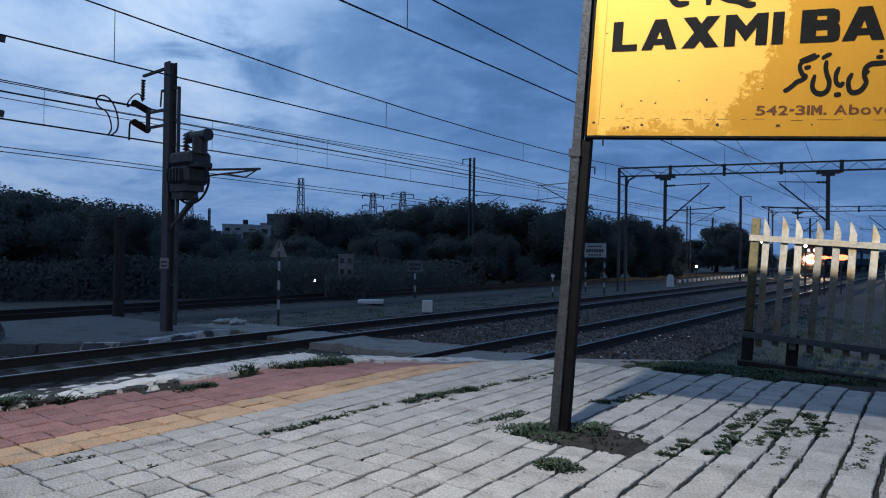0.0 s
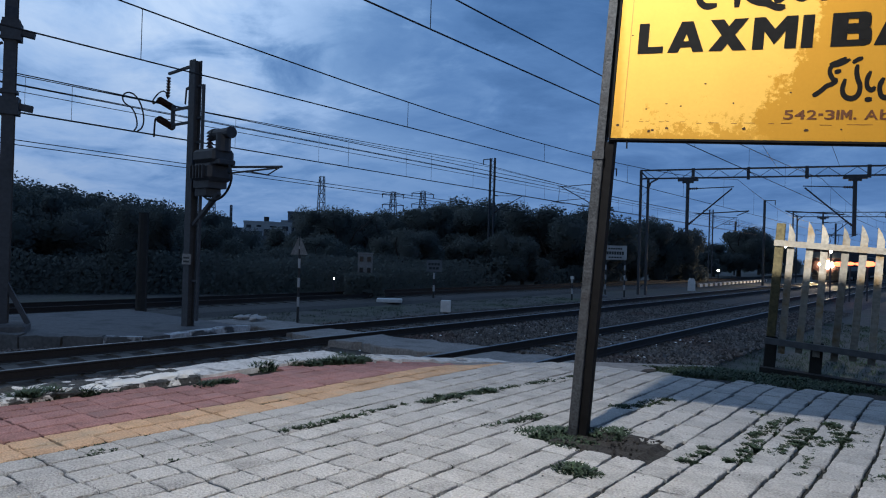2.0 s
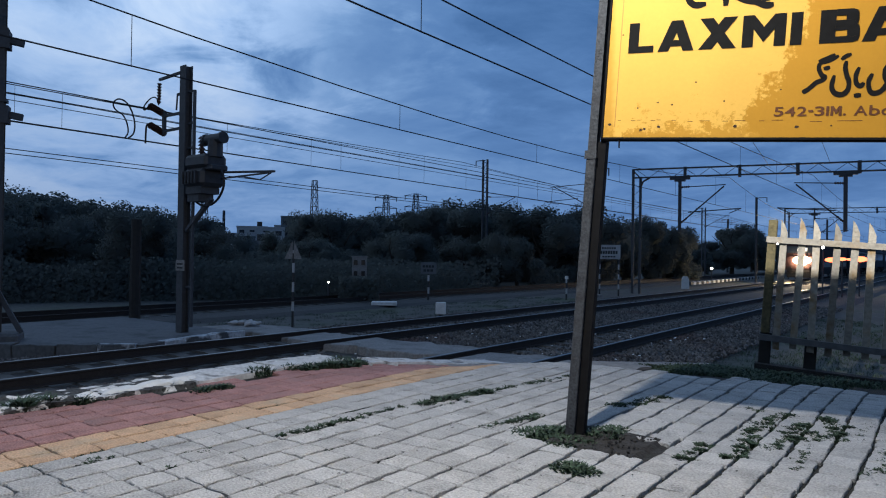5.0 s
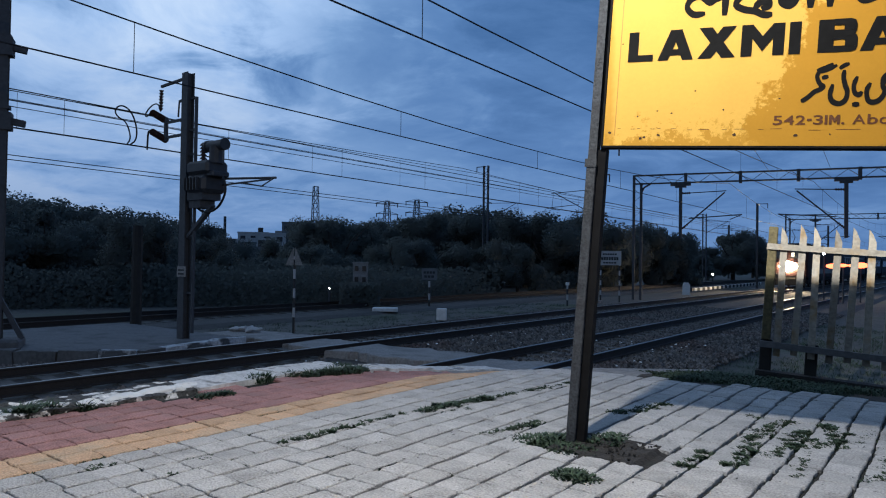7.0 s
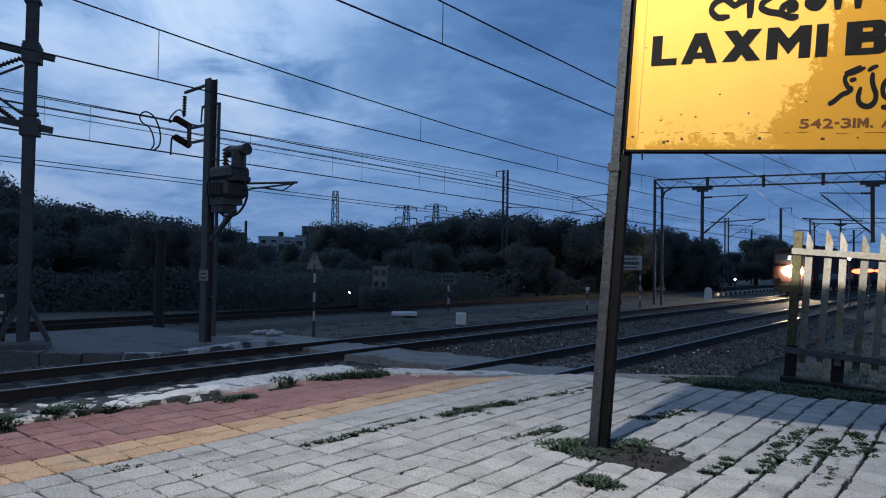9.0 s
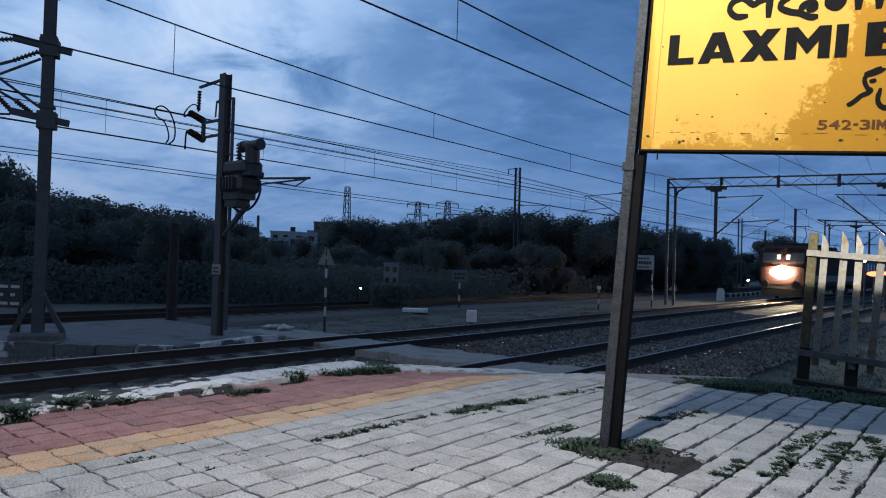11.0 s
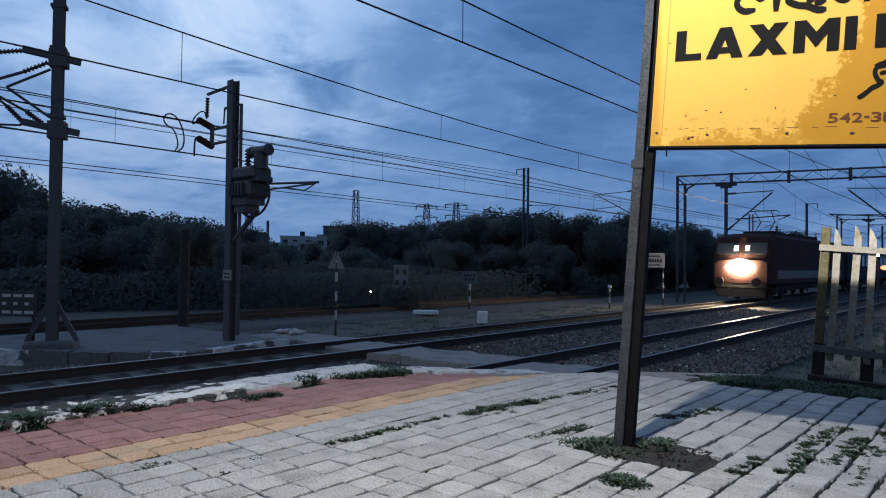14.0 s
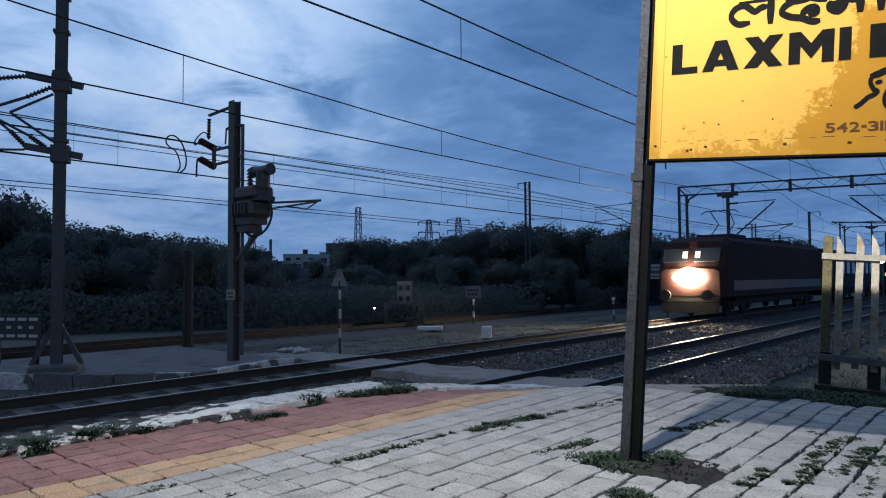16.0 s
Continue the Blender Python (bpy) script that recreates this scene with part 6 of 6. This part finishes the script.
def coping():
    """The platform's edge: broken whitewashed stones, then one long capping on the ramp."""
    rnd = random.Random(31)
    y = -3.0
    k = 0
    while y < 7.8:
        ln = rnd.uniform(0.55, 0.95)
        mat = "darkstone" if y < 3.15 else "whitewash"
        bm = B()
        z = deck(y + ln / 2) - (0.045 * min(1.0, max(0.0, (y - 3.9) / 0.8)))
        tilt = math.atan2(deck(y + ln) - deck(y), ln)
        w = 0.46 + rnd.uniform(-.03, .03)
        m = Matrix.Translation((EDGE + 0.23, y + ln / 2, z + 0.012 + rnd.uniform(-.012, .012))) @ Matrix.Rotation(tilt, 4, "X") @ Matrix.Rotation(rnd.uniform(-.03, .03), 4, "Z")
        box(bm, -w / 2, w / 2, -ln / 2 + 0.006, ln / 2 - 0.006, -0.12, 0.02)
        bmesh.ops.subdivide_edges(bm, edges=bm.edges[:], cuts=7, use_grid_fill=True)
        for v in bm.verts:
            n = noise.noise((v.co.x * 7 + k * 3.1, v.co.y * 7, v.co.z * 9))
            n2 = noise.noise((v.co.x * 26 + k, v.co.y * 26, v.co.z * 20))
            f = 1.0 if mat == "darkstone" else 0.45
            v.co += Vector((n * 0.035 + n2 * 0.014, noise.noise((v.co.y * 8, k, 2)) * 0.015, n * 0.026 + n2 * 0.018)) * f
            v.co = m @ v.co
        bm.normal_update()
        c = part("coping_stone", bm, mat, platform, "weathered edge stone with traces of whitewash" if mat == "darkstone" else "whitewashed edge stone")
        y += ln
        k += 1
    # fallen lumps of whitewashed mortar on the inner side
    for x, y, s, sy in ((-5.0, 2.36, .09, 1.3), (-5.03, 2.66, .10, 1.6), (-5.05, 2.92, .11, 1.7), (-5.07, 3.16, .10, 1.4), (-4.96, 1.72, .06, 1.6), (-4.9, 1.05, .08, 1.4), (-4.95, 0.7, .1, 1.3)):
        bm = B()
        bmesh.ops.create_icosphere(bm, subdivisions=3, radius=s, matrix=Matrix.Translation((x, y, 0.012)) @ Matrix.Diagonal((0.8, sy, 0.42, 1)))
        for v in bm.verts:
            n = noise.noise(v.co * 14)
            n3 = noise.noise(v.co * 45)
            v.co += Vector((n, n, n * 0.6)) * 0.03 + Vector((n3, n3, n3)) * 0.010
        tagged(part("mortar_lump", bm, "white"), "broken lump of whitewashed mortar on the platform edge", "rubble", group="broken edge mortar")


coping()
def ramp_path():
    """A worn concrete path from the paving down to the crossing."""
    bm = B()
    ys = [5.86 + 0.25 * k for k in range(20)]
    rows = []
    for y in ys:
        right = -2.58 + 0.40 * max(0.0, min(1.5, y - 7.0)) - max(0.0, y - 8.5) * 0.5 + 0.09 * math.sin(y * 5) + 0.05 * math.sin(y * 13)
        xs = [-4.97 + (right + 4.97) * k / 14 for k in range(15)]
        top = [bm.verts.new((x, y, deck(y, x) + (0.004 if y > 6.45 else -0.012) + 0.006 * noise.noise((x * 2, y * 2, 5)))) for x in xs]
        rows.append([bm.verts.new((xs[0], y, deck(y, xs[0]) - 0.1))] + top + [bm.verts.new((xs[-1], y, deck(y, xs[-1]) - 0.1))])
    for a, b in zip(rows, rows[1:]):
        for k in range(len(a) - 1):
            bm.faces.new((a[k], a[k + 1], b[k + 1], b[k]))
    bm.faces.new(rows[0][::-1]), bm.faces.new(rows[-1])
    bmesh.ops.recalc_face_normals(bm, faces=bm.faces[:])
    tagged(part("ramp_path", bm, "concrete"), "worn concrete path ramping down to the crossing", "path", kind="structure")


ramp_path()


def paving():
    """Blocks laid in rows along the track, with open joints; none under the sign post's earth patch."""
    P = 0.181
    rnd = random.Random(4)
    meshes = {mat: [block_mesh("paving_block", P - 0.019, 0.1865, 0.05, mat, s + 10 * i) for s in range(6)] for i, mat in enumerate(("paver", "red", "yellow"))}
    nearby, rest = [], []
    x = -4.94
    col = 0
    cols = []
    while x < 7.6:
        mat = "red" if x < -4.06 else "yellow" if x < -3.70 else "paver"
        cols.append((x + P / 2, mat))
        x += P
    L = 0.190
    for cx, mat in cols:
        col += 1
        off = 0.012 * math.sin(col * 1.7)
        y = -8.6 + off
        while y < 6.9:
            yc = y + L / 2
            y += L
            if yc > (6.7 if mat != "paver" else 6.42 if cx < -1.68 else 6.75) - 0.1 * math.sin(cx * 9):
                continue
            if -1.97 < cx < -1.40 and 3.52 < yc < 4.02:
                continue
            if cx < -4.6 and rnd.random() < 0.3 and cx < -4.78:
                continue
            tl = math.atan2(deck(yc + .1, cx) - deck(yc - .1, cx), .2)
            m = Matrix.Translation((cx + rnd.uniform(-.007, .007) + 0.010 * math.sin(yc * 1.9 + cx), yc + rnd.uniform(-.006, .006), deck(yc, cx) + rnd.uniform(-.002, .003))) @ Euler((tl + rnd.uniform(-.012, .012), rnd.uniform(-.014, .014), rnd.uniform(-.03, .03))).to_matrix().to_4x4()
            me = meshes[mat][rnd.randrange(6)]
            (nearby if 2.5 < yc < 4.2 and -2.6 < cx < -0.4 or mat == "yellow" and 1.2 < yc < 4.4 else rest).append((me, m, mat))
    for me, m, mat in nearby[:300]:
        ob = new("paving_block", me)
        ob.parent = platform
        ob.matrix_basis = m
    rest += nearby[300:]
    for mat in ("paver", "red", "yellow"):
        vs, fs = [], []
        for me, m, mm in rest:
            if mm != mat:
                continue
            k = len(vs)
            vs.extend(tuple(m @ v.co) for v in me.vertices)
            fs.extend(tuple(k + i for i in p.vertices) for p in me.polygons)
        if vs:
            me = bpy.data.meshes.new("paving")
            me.from_pydata(vs, [], fs)
            me.materials.append(M[mat])
            ob = new("paving", me)
            ob.parent = platform
            tagged(ob, {"paver": "worn grey paving blocks", "red": "worn red paving blocks", "yellow": "worn yellow paving blocks"}[mat], kind="stuff")


paving()


# ---- what moves ----
def motions():
    ys = ((0, 89.9), (2, 83.2), (4, 76.6), (6.5, 68.1), (8, 62.6), (9, 58.6), (11.5, 49.3), (12.5, 45.4), (14.5, 37.5), (16, 31.5))
    walk(loco, [(t, pose(TX, y, RAIL)) for t, y in ys])
    for k, c in enumerate(coaches):
        walk(c, [(t, pose(TX, y + 20.9 + k * 24.2, RAIL)) for t, y in ys])


motions()
